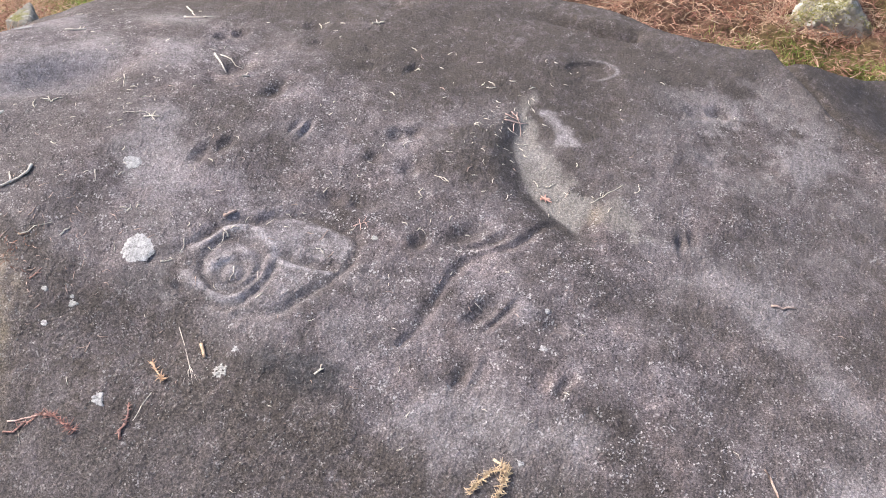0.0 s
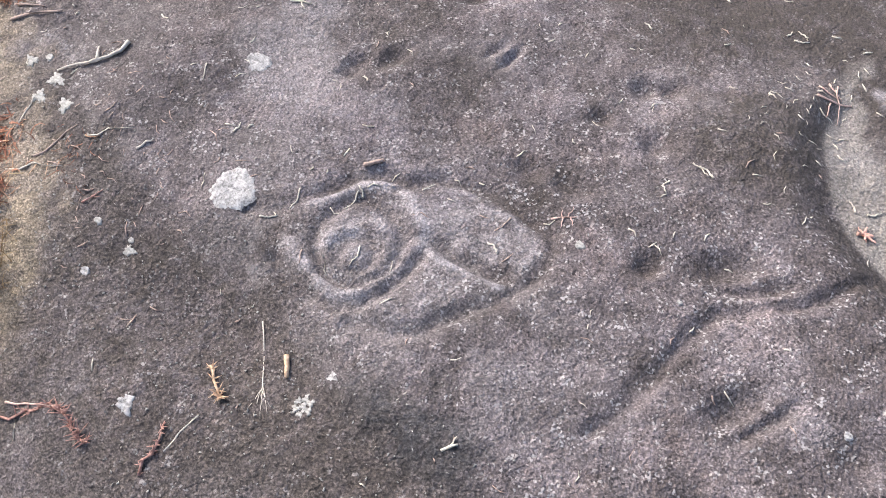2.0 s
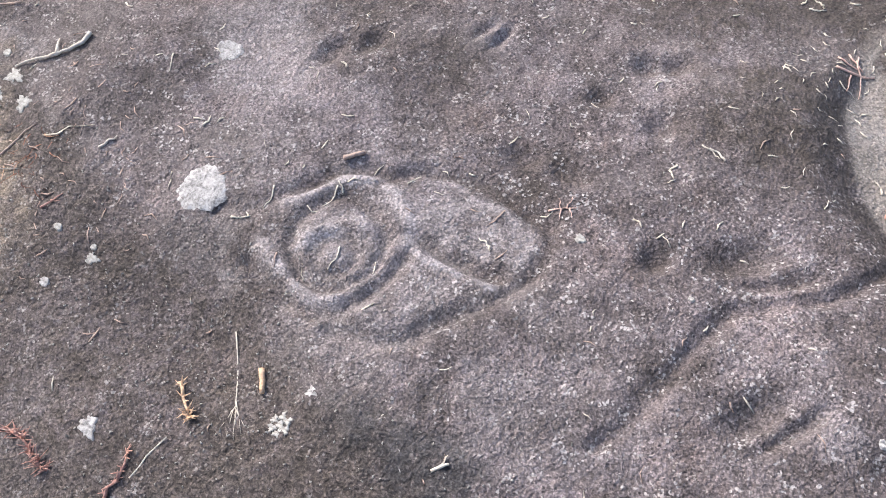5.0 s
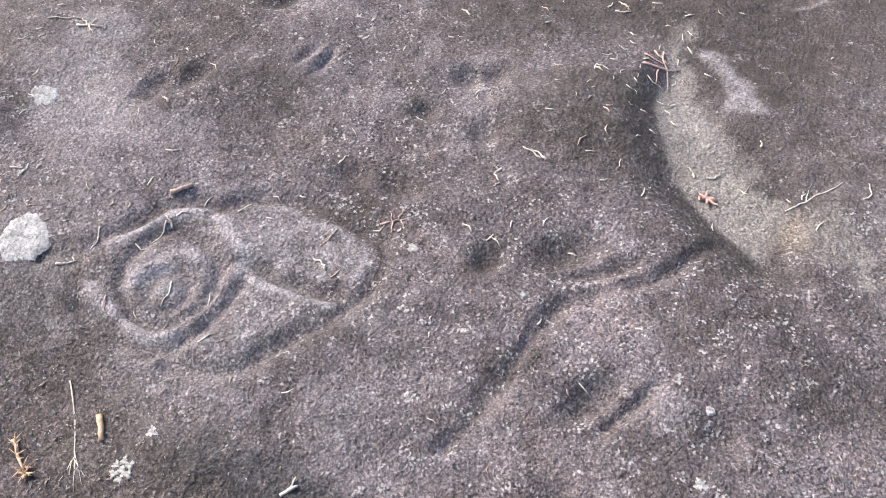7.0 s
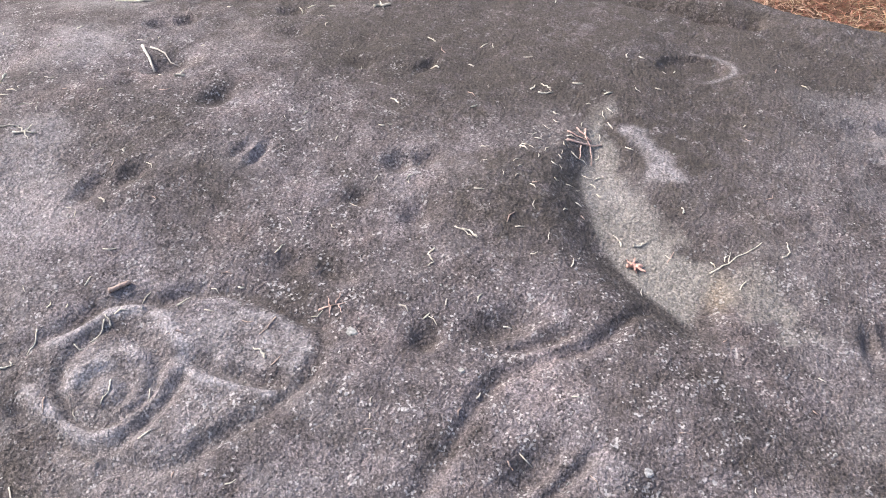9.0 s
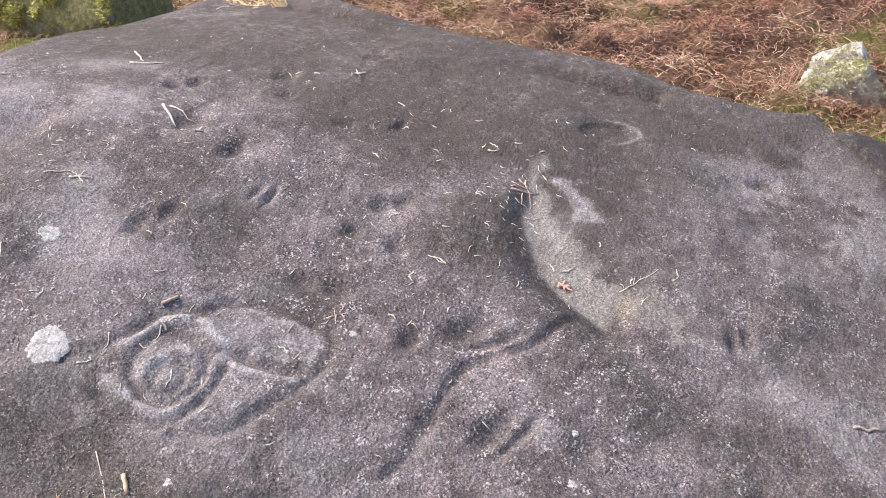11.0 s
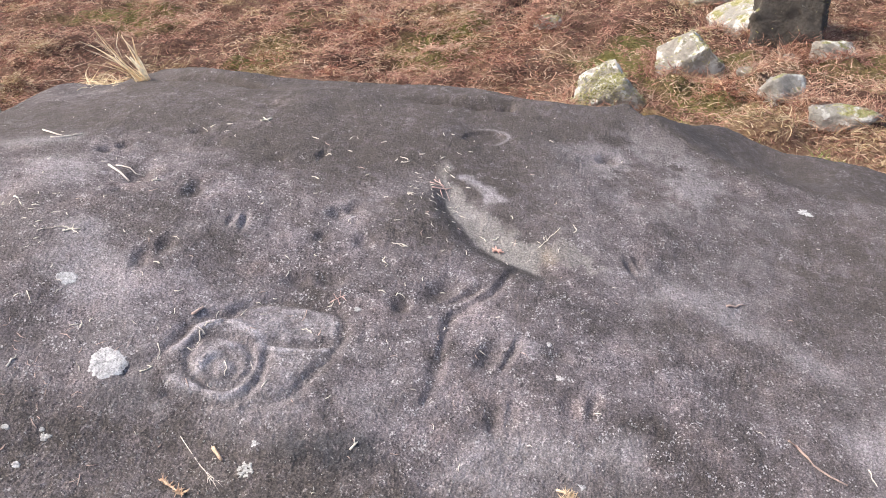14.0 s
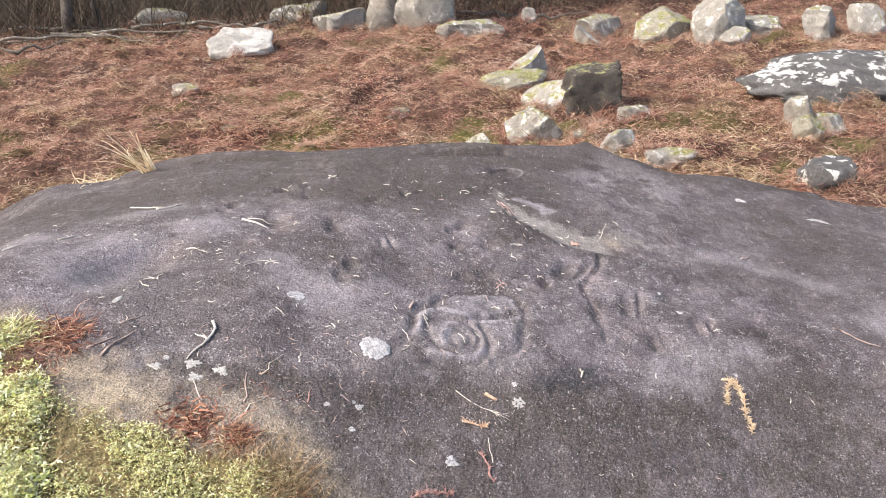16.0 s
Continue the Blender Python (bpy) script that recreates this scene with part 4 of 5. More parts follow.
boulder(1.07, 7.10, 0.72, 0.30, 0.20, 329, STONE_GREY, "long low grey slab under the thicket", 0, 0.7, 8)
boulder(1.72, 7.14, 0.16, 0.13, 0.15, 330, STONE_PALE, "small white stone under the thicket", 0, 0.3, 8)
boulder(-2.30, 8.15, 0.72, 0.30, 0.18, 331, STONE_PALE, "low pale stones half hidden in bracken", 0, 0.5, 9)
boulder(-1.70, 5.40, 0.26, 0.20, 0.10, 332, STONE_GREY, "small dark stone almost covered by bracken", 0, 0.4, 8)
boulder(-1.26, 4.36, 0.20, 0.16, 0.09, 333, STONE_GREY, "small grey stone almost covered by grass", 0, 0.4, 8)
boulder(0.02, 4.35, 0.20, 0.14, 0.09, 334, STONE_GREY, "small mossy stone almost covered by bracken", 0, 0.4, 8, moss=80)
boulder(-2.90, 1.69, 0.88, 0.56, 0.84, 335, STONE_COATED, "upright boulder hung with bright yellow-green moss", 8, 0.90, 0, sink=0.02, lift=0.02, moss=46000,
        planes=((0.95, 0, 0.26, 0.84), (0.1, -0.86, 0.50, 0.70), (-0.70, -0.55, 0.40, 0.90)), mossy_side=(-0.3, -0.85, 0.35), moss_from=-0.26)
boulder(-2.36, 0.30, 0.26, 0.20, 0.14, 336, STONE_PALE, "pale broken stone in the gap beside the rock", 20, 0.5, 9)
boulder(-2.30, 0.62, 0.34, 0.16, 0.12, 337, STONE_PALE, "long pale broken stone in the gap beside the rock", -30, 0.6, 9)
boulder(-2.62, 0.55, 0.20, 0.18, 0.14, 338, STONE_GREY, "dark grey broken stone in the gap beside the rock", 0, 0.5, 9)


rng = np.random.default_rng(700)
feet = []
for ob in [o for o in bpy.data.objects if o.name.startswith("boulder") and o.location.y > 2]:
    size = ob.dimensions
    n = int(150 + 480 * (size.x + size.y))
    a, k = rng.uniform(0, 2 * np.pi, n), rng.uniform(0.40, 0.62, n)
    feet.append(np.stack([ob.location.x + np.cos(a) * size.x * k, ob.location.y + np.sin(a) * size.y * k], 1))
feet = np.concatenate(feet)
ribbons("base_tangle", feet[:, 0], feet[:, 1], ground_top(feet[:, 0], feet[:, 1]) - 0.005, rng.uniform(0.05, 0.16, len(feet)), rng.uniform(0.003, 0.006, len(feet)), 0.85, BRACKEN,
        "dry bracken and grass grown up round the boulders' feet", "dead bracken", 701, 0.8, 3)


# ---- thicket at the far side ----
def tube(bm, points, radii, sides=6):
    rings = []
    for i, (p, r) in enumerate(zip(points, radii)):
        along = (Vector(points[min(i + 1, len(points) - 1)]) - Vector(points[max(i - 1, 0)])).normalized()
        a = along.orthogonal().normalized()
        b = along.cross(a)
        rings.append([bm.verts.new(Vector(p) + r * (a * math.cos(2 * math.pi * k / sides) + b * math.sin(2 * math.pi * k / sides))) for k in range(sides)])
    for lo, hi in zip(rings, rings[1:]):
        for k in range(sides):
            # the rings of a bent tube may be turned against each other: join nearest corners
            bm.faces.new((lo[k], lo[(k + 1) % sides], hi[(k + 1) % sides], hi[k]))
    bm.faces.new(rings[0][::-1])
    bm.faces.new(rings[-1])


def bare_tree(x, y, tall, thick, seed, bark=None, label="thin leafless tree with grey-brown bark"):
    """A leafless young tree: crooked tapering trunk with forking limbs."""
    rng = random.Random(seed)
    root = tagged(new("bare_tree"), label, "tree", "trees of the thicket")
    root.location = (x, y, float(ground_top(x, y)) - 0.05)
    lean = (rng.uniform(-0.12, 0.12), rng.uniform(-0.12, 0.12))
    spine = [Vector((lean[0] * k * tall + rng.uniform(-0.04, 0.04), lean[1] * k * tall + rng.uniform(-0.04, 0.04), tall * k)) for k in (0, 0.08, 0.22, 0.4, 0.6, 0.8, 1.0)]
    bm = bmesh.new()
    tube(bm, spine, [thick * 1.5, thick * 1.1, thick, thick * 0.85, thick * 0.65, thick * 0.4, thick * 0.12], 8)
    part("trunk", bm, bark or BARK, root)
    for _ in range(7):
        k = rng.uniform(0.3, 0.95)
        at = spine[min(5, int(k * 6))].lerp(spine[min(6, int(k * 6) + 1)], 0.5)
        a, reach = rng.uniform(0, 2 * math.pi), tall * rng.uniform(0.15, 0.32)
        out = Vector((math.cos(a), math.sin(a), 0.7))
        bm = bmesh.new()
        tube(bm, [at, at + out * reach * 0.5, at + out * reach + Vector((rng.uniform(-0.1, 0.1), rng.uniform(-0.1, 0.1), 0.1))], [thick * 0.4, thick * 0.25, thick * 0.06], 5)
        limb = part("limb", bm, bark or BARK, root)
        for k in (0.45, 0.75):
            base, b = at + out * reach * k, a + rng.uniform(-1.2, 1.2)
            tip = base + Vector((math.cos(b), math.sin(b), rng.uniform(0.3, 1.0))) * reach * 0.4
            bm = bmesh.new()
            tube(bm, [base, base.lerp(tip, 0.5) + Vector((0, 0, 0.02)), tip], [thick * 0.16, thick * 0.11, thick * 0.03], 4)
            part("twig", bm, bark or BARK, limb)


place_rng = random.Random(4)
for i in range(34):
    bare_tree(-5.5 + i * 0.36 + place_rng.uniform(-0.15, 0.15), 8.0 + place_rng.uniform(-0.25, 2.6), place_rng.uniform(2.6, 4.6), place_rng.uniform(0.025, 0.075), 500 + i)
bare_tree(0.17, 7.62, 3.8, 0.17, 560, STONE_GREY, "old leafless tree with a flared pale lichen-grey trunk")
bare_tree(0.36, 7.75, 4.2, 0.10, 561)


def fallen_branch(x, y, length, turn, seed):
    rng = random.Random(seed)
    bm = bmesh.new()
    points = [(length * (k / 8 - 0.5), rng.uniform(-0.035, 0.035) * length, 0.03 + rng.uniform(0, 0.07)) for k in range(9)]
    tube(bm, points, [0.020 - 0.002 * k for k in range(9)], 6)
    ob = part("fallen_branch", bm, PALE_BARK, None, "grey fallen branch lying under the thicket")
    tagged(ob, category="branch", group="fallen branches")
    ob.matrix_world = pose(x, y, float(ground_top(x, y)), 0, 0, turn)


for i, (bx, by, bl, bt) in enumerate(((-3.0, 7.3, 1.6, 4), (-2.4, 7.6, 1.9, -6), (-1.9, 7.9, 1.3, 10), (-3.5, 7.8, 1.4, 16), (-1.3, 7.6, 1.0, 2), (1.6, 7.7, 1.1, -12), (-2.9, 8.1, 2.2, -3), (-3.3, 7.1, 0.7, 38), (-2.6, 7.35, 0.8, -30), (-2.1, 7.5, 0.6, 62), (-1.6, 7.75, 0.9, -18), (-3.9, 7.4, 1.1, -24), (-0.9, 7.7, 0.7, 20), (2.1, 7.3, 0.8, 8), (0.9, 7.6, 0.9, -20))):
    fallen_branch(bx, by, bl, bt, 600 + i)
x, y, rng = scattered(24000, 45, -6.5, 7.5, 7.5, 10.5)
ribbons("undergrowth", x, y, ground_top(x, y) - 0.02, rng.uniform(0.15, 0.75, len(x)) * smooth(7.2, 8.4, y), rng.uniform(0.004, 0.014, len(x)), 1.05, THICKET,
        "dark bare undergrowth of twigs and dead stems", "undergrowth", 46, 0.5, 3)

# ---- what lies and grows on the rock ----
def dry_wood(name, low, high):
    m, nt, bsdf = nodes_of(name, 0.8)
    at = place_of(nt)
    nt.links.new(ramp(nt, noise_at(nt, at, 220, 4, 0.7), (0.3, low), (0.7, high)), bsdf.inputs["Base Color"])
    bumped(nt, bsdf, noise_at(nt, at, 500, 3), 0.002)
    return m


def lichen_crust():
    m, nt, bsdf = nodes_of("lichen_crust", 0.95)
    at = place_of(nt)
    a, b = noise_at(nt, at, 200, 4, 0.8, 0.6), noise_at(nt, at, 70, 4, 0.7)
    colour = ramp(nt, sums(nt, "ADD", sums(nt, "MULTIPLY", a, 0.6), sums(nt, "MULTIPLY", b, 0.4)), (0.37, (0.14, 0.135, 0.13)), (0.46, (0.34, 0.325, 0.32)), (0.58, (0.60, 0.58, 0.57)))
    nt.links.new(colour, bsdf.inputs["Base Color"])
    bumped(nt, bsdf, a, 0.004)
    return m


LICHEN = lichen_crust()
GORSE = dry_wood("gorse_stem", (0.48, 0.33, 0.20), (0.82, 0.66, 0.46))
WHITE_LICHEN = dry_wood("white_lichen", (0.20, 0.19, 0.175), (0.52, 0.505, 0.475))
GREY_TWIG = dry_wood("grey_twig", (0.44, 0.38, 0.32), (0.76, 0.70, 0.62))
BROWN_TWIG = dry_wood("brown_twig", (0.27, 0.185, 0.155), (0.60, 0.46, 0.39))
RED_TWIG = dry_wood("red_twig", (0.26, 0.12, 0.10), (0.60, 0.37, 0.31))
ORANGE = dry_wood("orange_stalk", (0.42, 0.25, 0.15), (0.76, 0.56, 0.40))
RUSTY_LEAF = dry_wood("rusty_leaf", (0.46, 0.24, 0.19), (0.80, 0.50, 0.42))
PINK_TWIG = dry_wood("pink_twig", (0.44, 0.28, 0.24), (0.76, 0.56, 0.49))
PALE_STRAW = dry_wood("pale_straw", (0.48, 0.42, 0.34), (0.80, 0.74, 0.64))


def on_rock(x, y):
    return float(rock_top(x, y))


def path_on_rock(points, lift, seed, wave=0.1):
    """The points of a thin piece lying on the rock, between the given places of the plan."""
    rng = random.Random(seed)
    out = []
    for (ax, ay), (bx, by) in zip(points, points[1:]):
        n = 4
        away = math.hypot(bx - ax, by - ay) * wave
        for k in range(n):
            u = k / n
            s = math.sin(u * math.pi) * away
            x, y = ax + (bx - ax) * u + rng.uniform(-s, s), ay + (by - ay) * u + rng.uniform(-s, s)
            out.append((x, y))
    out.append(points[-1])
    return [Vector((x, y, on_rock(x, y) + lift)) for x, y in out]


def lying(name, points, radius, material, label, category, seed, taper=0.4, wave=0.1, group="", forks=()):
    """A twig, stalk or straw lying on the rock; forks: side pieces that run off it."""
    way = path_on_rock(points, radius * 0.9, seed, wave)
    base = way[0].copy()
    bm = bmesh.new()
    tube(bm, [p - base for p in way], [radius * (1 - (1 - taper) * i / (len(way) - 1)) for i in range(len(way))], 6)
    ob = part(name, bm, material, None, label)
    tagged(ob, category=category, group=group)
    ob.location = base
    for i, fork in enumerate(forks):
        side = path_on_rock(fork, radius * 1.2, seed + 70 + i, wave)
        bm = bmesh.new()
        tube(bm, [p - base for p in side], [radius * 0.7 * (1 - 0.6 * k / (len(side) - 1)) for k in range(len(side))], 5)
        part("side_twig", bm, material, ob)
    return ob


def bristly(name, points, radius, material, label, seed, spines, reach):
    """A dry spiny sprig: stem with a brush of short spines."""
    rng = random.Random(seed)
    ob = lying(name, points, radius, material, label, "twig", seed)
    way = path_on_rock(points, radius, seed)
    bm = bmesh.new()
    for _ in range(spines):
        k = min(len(way) - 2, int(len(way) * rng.uniform(0.15, 1.0)))
        p = way[k].lerp(way[k + 1], rng.random()) - ob.location
        d = Vector((rng.uniform(-1, 1), rng.uniform(-1, 1), rng.uniform(0.0, 0.7))).normalized() * reach * rng.uniform(0.4, 1)
        tube(bm, [p, p + d * 0.6, p + d], [radius * 0.45, radius * 0.3, radius * 0.08], 4)
    part("bristle", bm, material, ob)
    return ob


def lichen(x, y, rx, ry, turn, seed, material, label, thick=0.003, lobes=0.14):
    """A crust with a wavy rim, raised a little, bedded on the rock."""
    rng = random.Random(seed)
    phase = [rng.uniform(0, 6.28) for _ in range(5)]
    bm = bmesh.new()
    rounds, sides = 7, 80 if rx > 0.02 else 36
    thick = 0.38 * min(thick, 0.3 * min(rx, ry))
    rows = []
    c, s = math.cos(radians(turn)), math.sin(radians(turn))
    for i in range(rounds + 1):
        k = i / rounds
        row = []
        for j in range(sides):
            a = 2 * math.pi * j / sides
            rim = 1 + lobes * (0.5 * math.sin(3 * a + phase[0]) + 0.35 * math.sin(7 * a + phase[1]) + 0.3 * math.sin(12 * a + phase[2]) + (0.3 * math.sin(19 * a + phase[3]) + 0.3 * math.sin(27 * a + phase[4]) if rx > 0.022 else 0))
            u, v = rx * k * rim * math.cos(a), ry * k * rim * math.sin(a)
            dx, dy = u * c - v * s, u * s + v * c
            height = float(rock_top(x + dx, y + dy, False)) - float(rock_top(x, y, False)) + thick * (1 - k ** 6) * (0.8 + 0.5 * rng.random()) - (0.003 if i == rounds else 0)
            row.append(bm.verts.new((dx, dy, height)))
        rows.append(row)
    for lo, hi in zip(rows[1:], rows[2:]):
        for j in range(sides):
            bm.faces.new((lo[j], hi[j], hi[(j + 1) % sides], lo[(j + 1) % sides]))
    top = bm.verts.new((0, 0, thick))
    for j in range(sides):
        bm.faces.new((top, rows[1][j], rows[1][(j + 1) % sides]))
        bm.verts.remove(rows[0][j])
    ob = part("lichen", bm, material, None, label)
    tagged(ob, category="lichen", group="lichens on the rock")
    ob.location = (x, y, float(rock_top(x, y, False)) + 0.001)
    return ob


lichen(-0.491, -0.347, 0.043, 0.043, 0, 1, LICHEN, "round pale grey-green crust of lichen on the rock", 0.004, 0.10)
lichen(-0.699, -0.138, 0.027, 0.024, 20, 2, LICHEN, "smaller oval grey lichen crust on the rock", 0.003, 0.10)
for i in range(6):
    a = i * 1.05
    lichen(-0.112 + 0.012 * math.cos(a), -0.494 + 0.012 * math.sin(a), 0.0066, 0.0054, 50 * i, 30 + i, WHITE_LICHEN, "white lobe of a rosette lichen", 0.004, 0.6)
lichen(-0.112, -0.494, 0.006, 0.006, 0, 36, WHITE_LICHEN, "white lobe of a rosette lichen", 0.003, 0.3)
WHITE = "small white lichen spot on the rock"
lichen(-0.965, -0.436, 0.020, 0.014, 10, 3, WHITE_LICHEN, WHITE, 0.003, 0.55)
lichen(-0.956, -0.481, 0.017, 0.013, 0, 4, WHITE_LICHEN, WHITE, 0.003, 0.55)
lichen(-0.893, -0.458, 0.018, 0.013, -20, 5, WHITE_LICHEN, WHITE, 0.003, 0.55)
lichen(-1.056, -0.445, 0.016, 0.011, 0, 6, WHITE_LICHEN, WHITE, 0.003, 0.55)
lichen(-1.032, -0.416, 0.010, 0.008, 0, 7, WHITE_LICHEN, WHITE)
lichen(-0.545, -0.538, 0.012, 0.008, 30, 8, WHITE_LICHEN, "comma-shaped white lichen spot on the rock", 0.003, 0.4)
lichen(-0.559, -0.525, 0.006, 0.005, 30, 9, WHITE_LICHEN, WHITE)
lichen(-0.628, -0.547, 0.009, 0.006, 10, 10, WHITE_LICHEN, WHITE)
lichen(-0.570, -0.614, 0.010, 0.008, 0, 11, LICHEN, "faint grey lichen spot on the rock")
lichen(-0.327, -0.689, 0.016, 0.014, 0, 12, LICHEN, "ragged grey lichen spot on the rock", 0.003, 0.4)
lichen(-0.109, -0.436, 0.010, 0.008, 0, 13, LICHEN, "faint grey lichen spot on the rock", 0.002, 0.4)
lichen(-0.002, 0.006, 0.009, 0.008, 0, 14, WHITE_LICHEN, "tiny square white lichen spot beside the carved panel", 0.003, 0.3)
lichen(0.482, 0.036, 0.007, 0.006, 0, 15, LICHEN, "tiny grey lichen spot beside a cup mark", 0.001)
lichen(1.213, 0.978, 0.022, 0.014, -20, 16, LICHEN, "broken white lichen ring on the far flank", 0.003, 0.5)
lichen(1.513, 0.830, 0.048, 0.016, -12, 17, WHITE_LICHEN, "long white lichen streak on the far flank", 0.003, 0.3)
lichen(-1.184, -0.187, 0.020, 0.009, 60, 18, WHITE_LICHEN, WHITE)
lichen(-1.580, 0.223, 0.030, 0.011, 60, 19, WHITE_LICHEN, WHITE)
lichen(0.178, 0.040, 0.005, 0.004, 0, 20, WHITE_LICHEN, WHITE)
lichen(0.52, -0.06, 0.010, 0.007, 0, 21, LICHEN, "faint grey lichen spot on the rock", 0.002, 0.5)
lichen(0.60, -0.33, 0.008, 0.006, 0, 22, LICHEN, "faint grey lichen spot on the rock", 0.002, 0.5)

lying("forked_twig", ((-0.921, -0.290), (-0.913, -0.318), (-0.930, -0.360), (-0.980, -0.425)), 0.0048, GREY_TWIG, "thick forked grey twig lying on the rock", "twig", 41, 0.35, 0.05,
      forks=(((-0.930, -0.360), (-0.965, -0.335)), ((-0.945, -0.380), (-0.925, -0.350))))
lying("short_twig", ((-0.370, -0.149), (-0.356, -0.116)), 0.0045, BROWN_TWIG, "short brown twig end beside the carved ring", "twig", 42, 0.8, 0.03)
lying("fern_scrap", ((-0.074, 0.013), (-0.044, 0.046)), 0.0018, PINK_TWIG, "pinkish fern scrap with spread leaflets", "fern", 43, 0.5, 0.1,
      forks=(((-0.062, 0.028), (-0.075, 0.040)), ((-0.060, 0.028), (-0.050, 0.010)), ((-0.055, 0.036), (-0.062, 0.056)), ((-0.052, 0.038), (-0.036, 0.026))))
lying("straw_curl", ((0.016, 0.214), (0.012, 0.199), (0.030, 0.190), (0.026, 0.178)), 0.0016, PALE_STRAW, "white curled straw on the rock", "straw", 44, 0.6, 0.1)
lying("needle_bundle", ((0.060, 0.598), (0.112, 0.640)), 0.0024, PINK_TWIG, "pinkish bundle of dry needles in the hollow", "twig", 45, 0.6, 0.05,
      forks=(((0.070, 0.655), (0.116, 0.588)), ((0.056, 0.645), (0.094, 0.634)), ((0.048, 0.622), (0.088, 0.630)), ((0.084, 0.610), (0.096, 0.578))))
lying("rusty_leaf", ((0.282, 0.392), (0.304, 0.406)), 0.0042, RUSTY_LEAF, "crumpled faded red leaf scrap in the hollow", "leaf", 46, 0.6, 0.2,
      forks=(((0.288, 0.396), (0.286, 0.416)), ((0.294, 0.400), (0.302, 0.386)), ((0.296, 0.401), (0.314, 0.396)), ((0.290, 0.398), (0.276, 0.404))))
lying("long_straw", ((0.405, 0.452), (0.425, 0.485), (0.457, 0.552)), 0.0015, PALE_STRAW, "long pale straw across the hollow's rim", "straw", 47, 0.5, 0.08, forks=(((0.425, 0.485), (0.418, 0.510)),))
lying("straw_curl", ((0.498, 0.536), (0.504, 0.556), (0.491, 0.577)), 0.0016, PALE_STRAW, "pale curved straw on the rock", "straw", 48)
lying("short_twig", ((0.936, 0.371), (0.987, 0.402)), 0.0034, BROWN_TWIG, "short pinkish twig alone on the smooth flank", "twig", 49, 0.7, 0.08)
lying("stalk_piece", ((-0.199, -0.460), (-0.170, -0.482)), 0.0048, ORANGE, "short orange stalk piece on the rock", "stalk", 50, 0.8, 0.03)
bristly("spiny_sprig", ((-0.279, -0.556), (-0.217, -0.579)), 0.0032, ORANGE, "dry orange spiny sprig on the rock", 51, 34, 0.020)
lying("seed_stalk", ((-0.278, -0.450), (-0.194, -0.514), (-0.165, -0.536)), 0.0011, GREY_TWIG, "thin dry flower stalk with a branched head", "stalk", 52, 0.7, 0.02,
      forks=(((-0.194, -0.514), (-0.145, -0.540)), ((-0.190, -0.517), (-0.160, -0.556)), ((-0.186, -0.520), (-0.175, -0.555)), ((-0.184, -0.522), (-0.150, -0.530)), ((-0.180, -0.525), (-0.148, -0.552))))
lying("forked_straw", ((0.092, -0.394), (0.104, -0.372)), 0.0026, PALE_STRAW, "small white forked straw on the dark stain", "straw", 53, 0.7, 0.05, forks=(((0.098, -0.384), (0.096, -0.366)),))
lying("bleached_twig", ((-0.880, 0.400), (-0.790, 0.348)), 0.0034, GREY_TWIG, "bleached twig beside a cup mark", "twig", 54, 0.7, 0.06, forks=(((-0.860, 0.405), (-0.768, 0.398)),))
lying("straw_star", ((-0.575, 0.835), (-0.545, 0.862)), 0.0040, PALE_STRAW, "small star of white straw near the crest", "straw", 55, 0.6, 0.1, forks=(((-0.562, 0.846), (-0.580, 0.865)), ((-0.560, 0.846), (-0.540, 0.830))))
lying("straight_twig", ((-1.300, 0.690), (-1.176, 0.612)), 0.0030, GREY_TWIG, "straight grey twig on the far shoulder", "twig", 56, 0.6, 0.03)
bristly("red_sprig", ((-0.225, -0.734), (-0.250, -0.665)), 0.0030, RED_TWIG, "reddish dry sprig on the steep flank", 57, 26, 0.016)
lying("thin_stalk", ((-0.220, -0.687), (-0.220, -0.617)), 0.0015, GREY_TWIG, "thin pale stalk beside the red sprig", "stalk", 58, 0.7, 0.04)
bristly("red_frond", ((-0.500, -0.850), (-0.441, -0.778), (-0.390, -0.768), (-0.333, -0.767)), 0.0026, RED_TWIG, "dark red dead fern stem at the rock's foot", 59, 90, 0.026)
lying("thin_stalk", ((-0.505, -0.828), (-0.450, -0.786), (-0.395, -0.758)), 0.0020, PINK_TWIG, "pinkish stalk lying along the fern stem", "stalk", 88, 0.5, 0.06)
lying("thin_stalk", ((-0.470, -0.830), (-0.445, -0.855)), 0.0020, GREY_TWIG, "thin curved stalk under the fern stem", "stalk", 60)
lying("bleached_twig", ((-1.188, 0.573), (-1.145, 0.600), (-1.105, 0.626)), 0.0034, GREY_TWIG, "straight bleached twig on the far shoulder", "twig", 72, 0.6, 0.04)
lying("straw_curl", ((-1.038, 0.164), (-1.005, 0.140), (-0.968, 0.102)), 0.0022, PALE_STRAW, "thin pale straw on the rock", "straw", 73, 0.5, 0.08)
lying("straw_star", ((-0.790, 0.010), (-0.752, 0.034)), 0.0024, PALE_STRAW, "pale star of straw on the rock", "straw", 74, 0.5, 0.1, forks=(((-0.772, 0.022), (-0.776, 0.044)), ((-0.770, 0.022), (-0.748, 0.012)), ((-0.772, 0.021), (-0.800, 0.030))))
lying("thin_stalk", ((-0.800, 0.030), (-0.850, -0.010)), 0.0015, GREY_TWIG, "thin grey stalk beside the straw star", "stalk", 75, 0.5, 0.1)
lying("bleached_twig", ((-1.450, 0.285), (-1.400, 0.330)), 0.0034, GREY_TWIG, "short bleached twig on the far shoulder", "twig", 76, 0.6, 0.04)
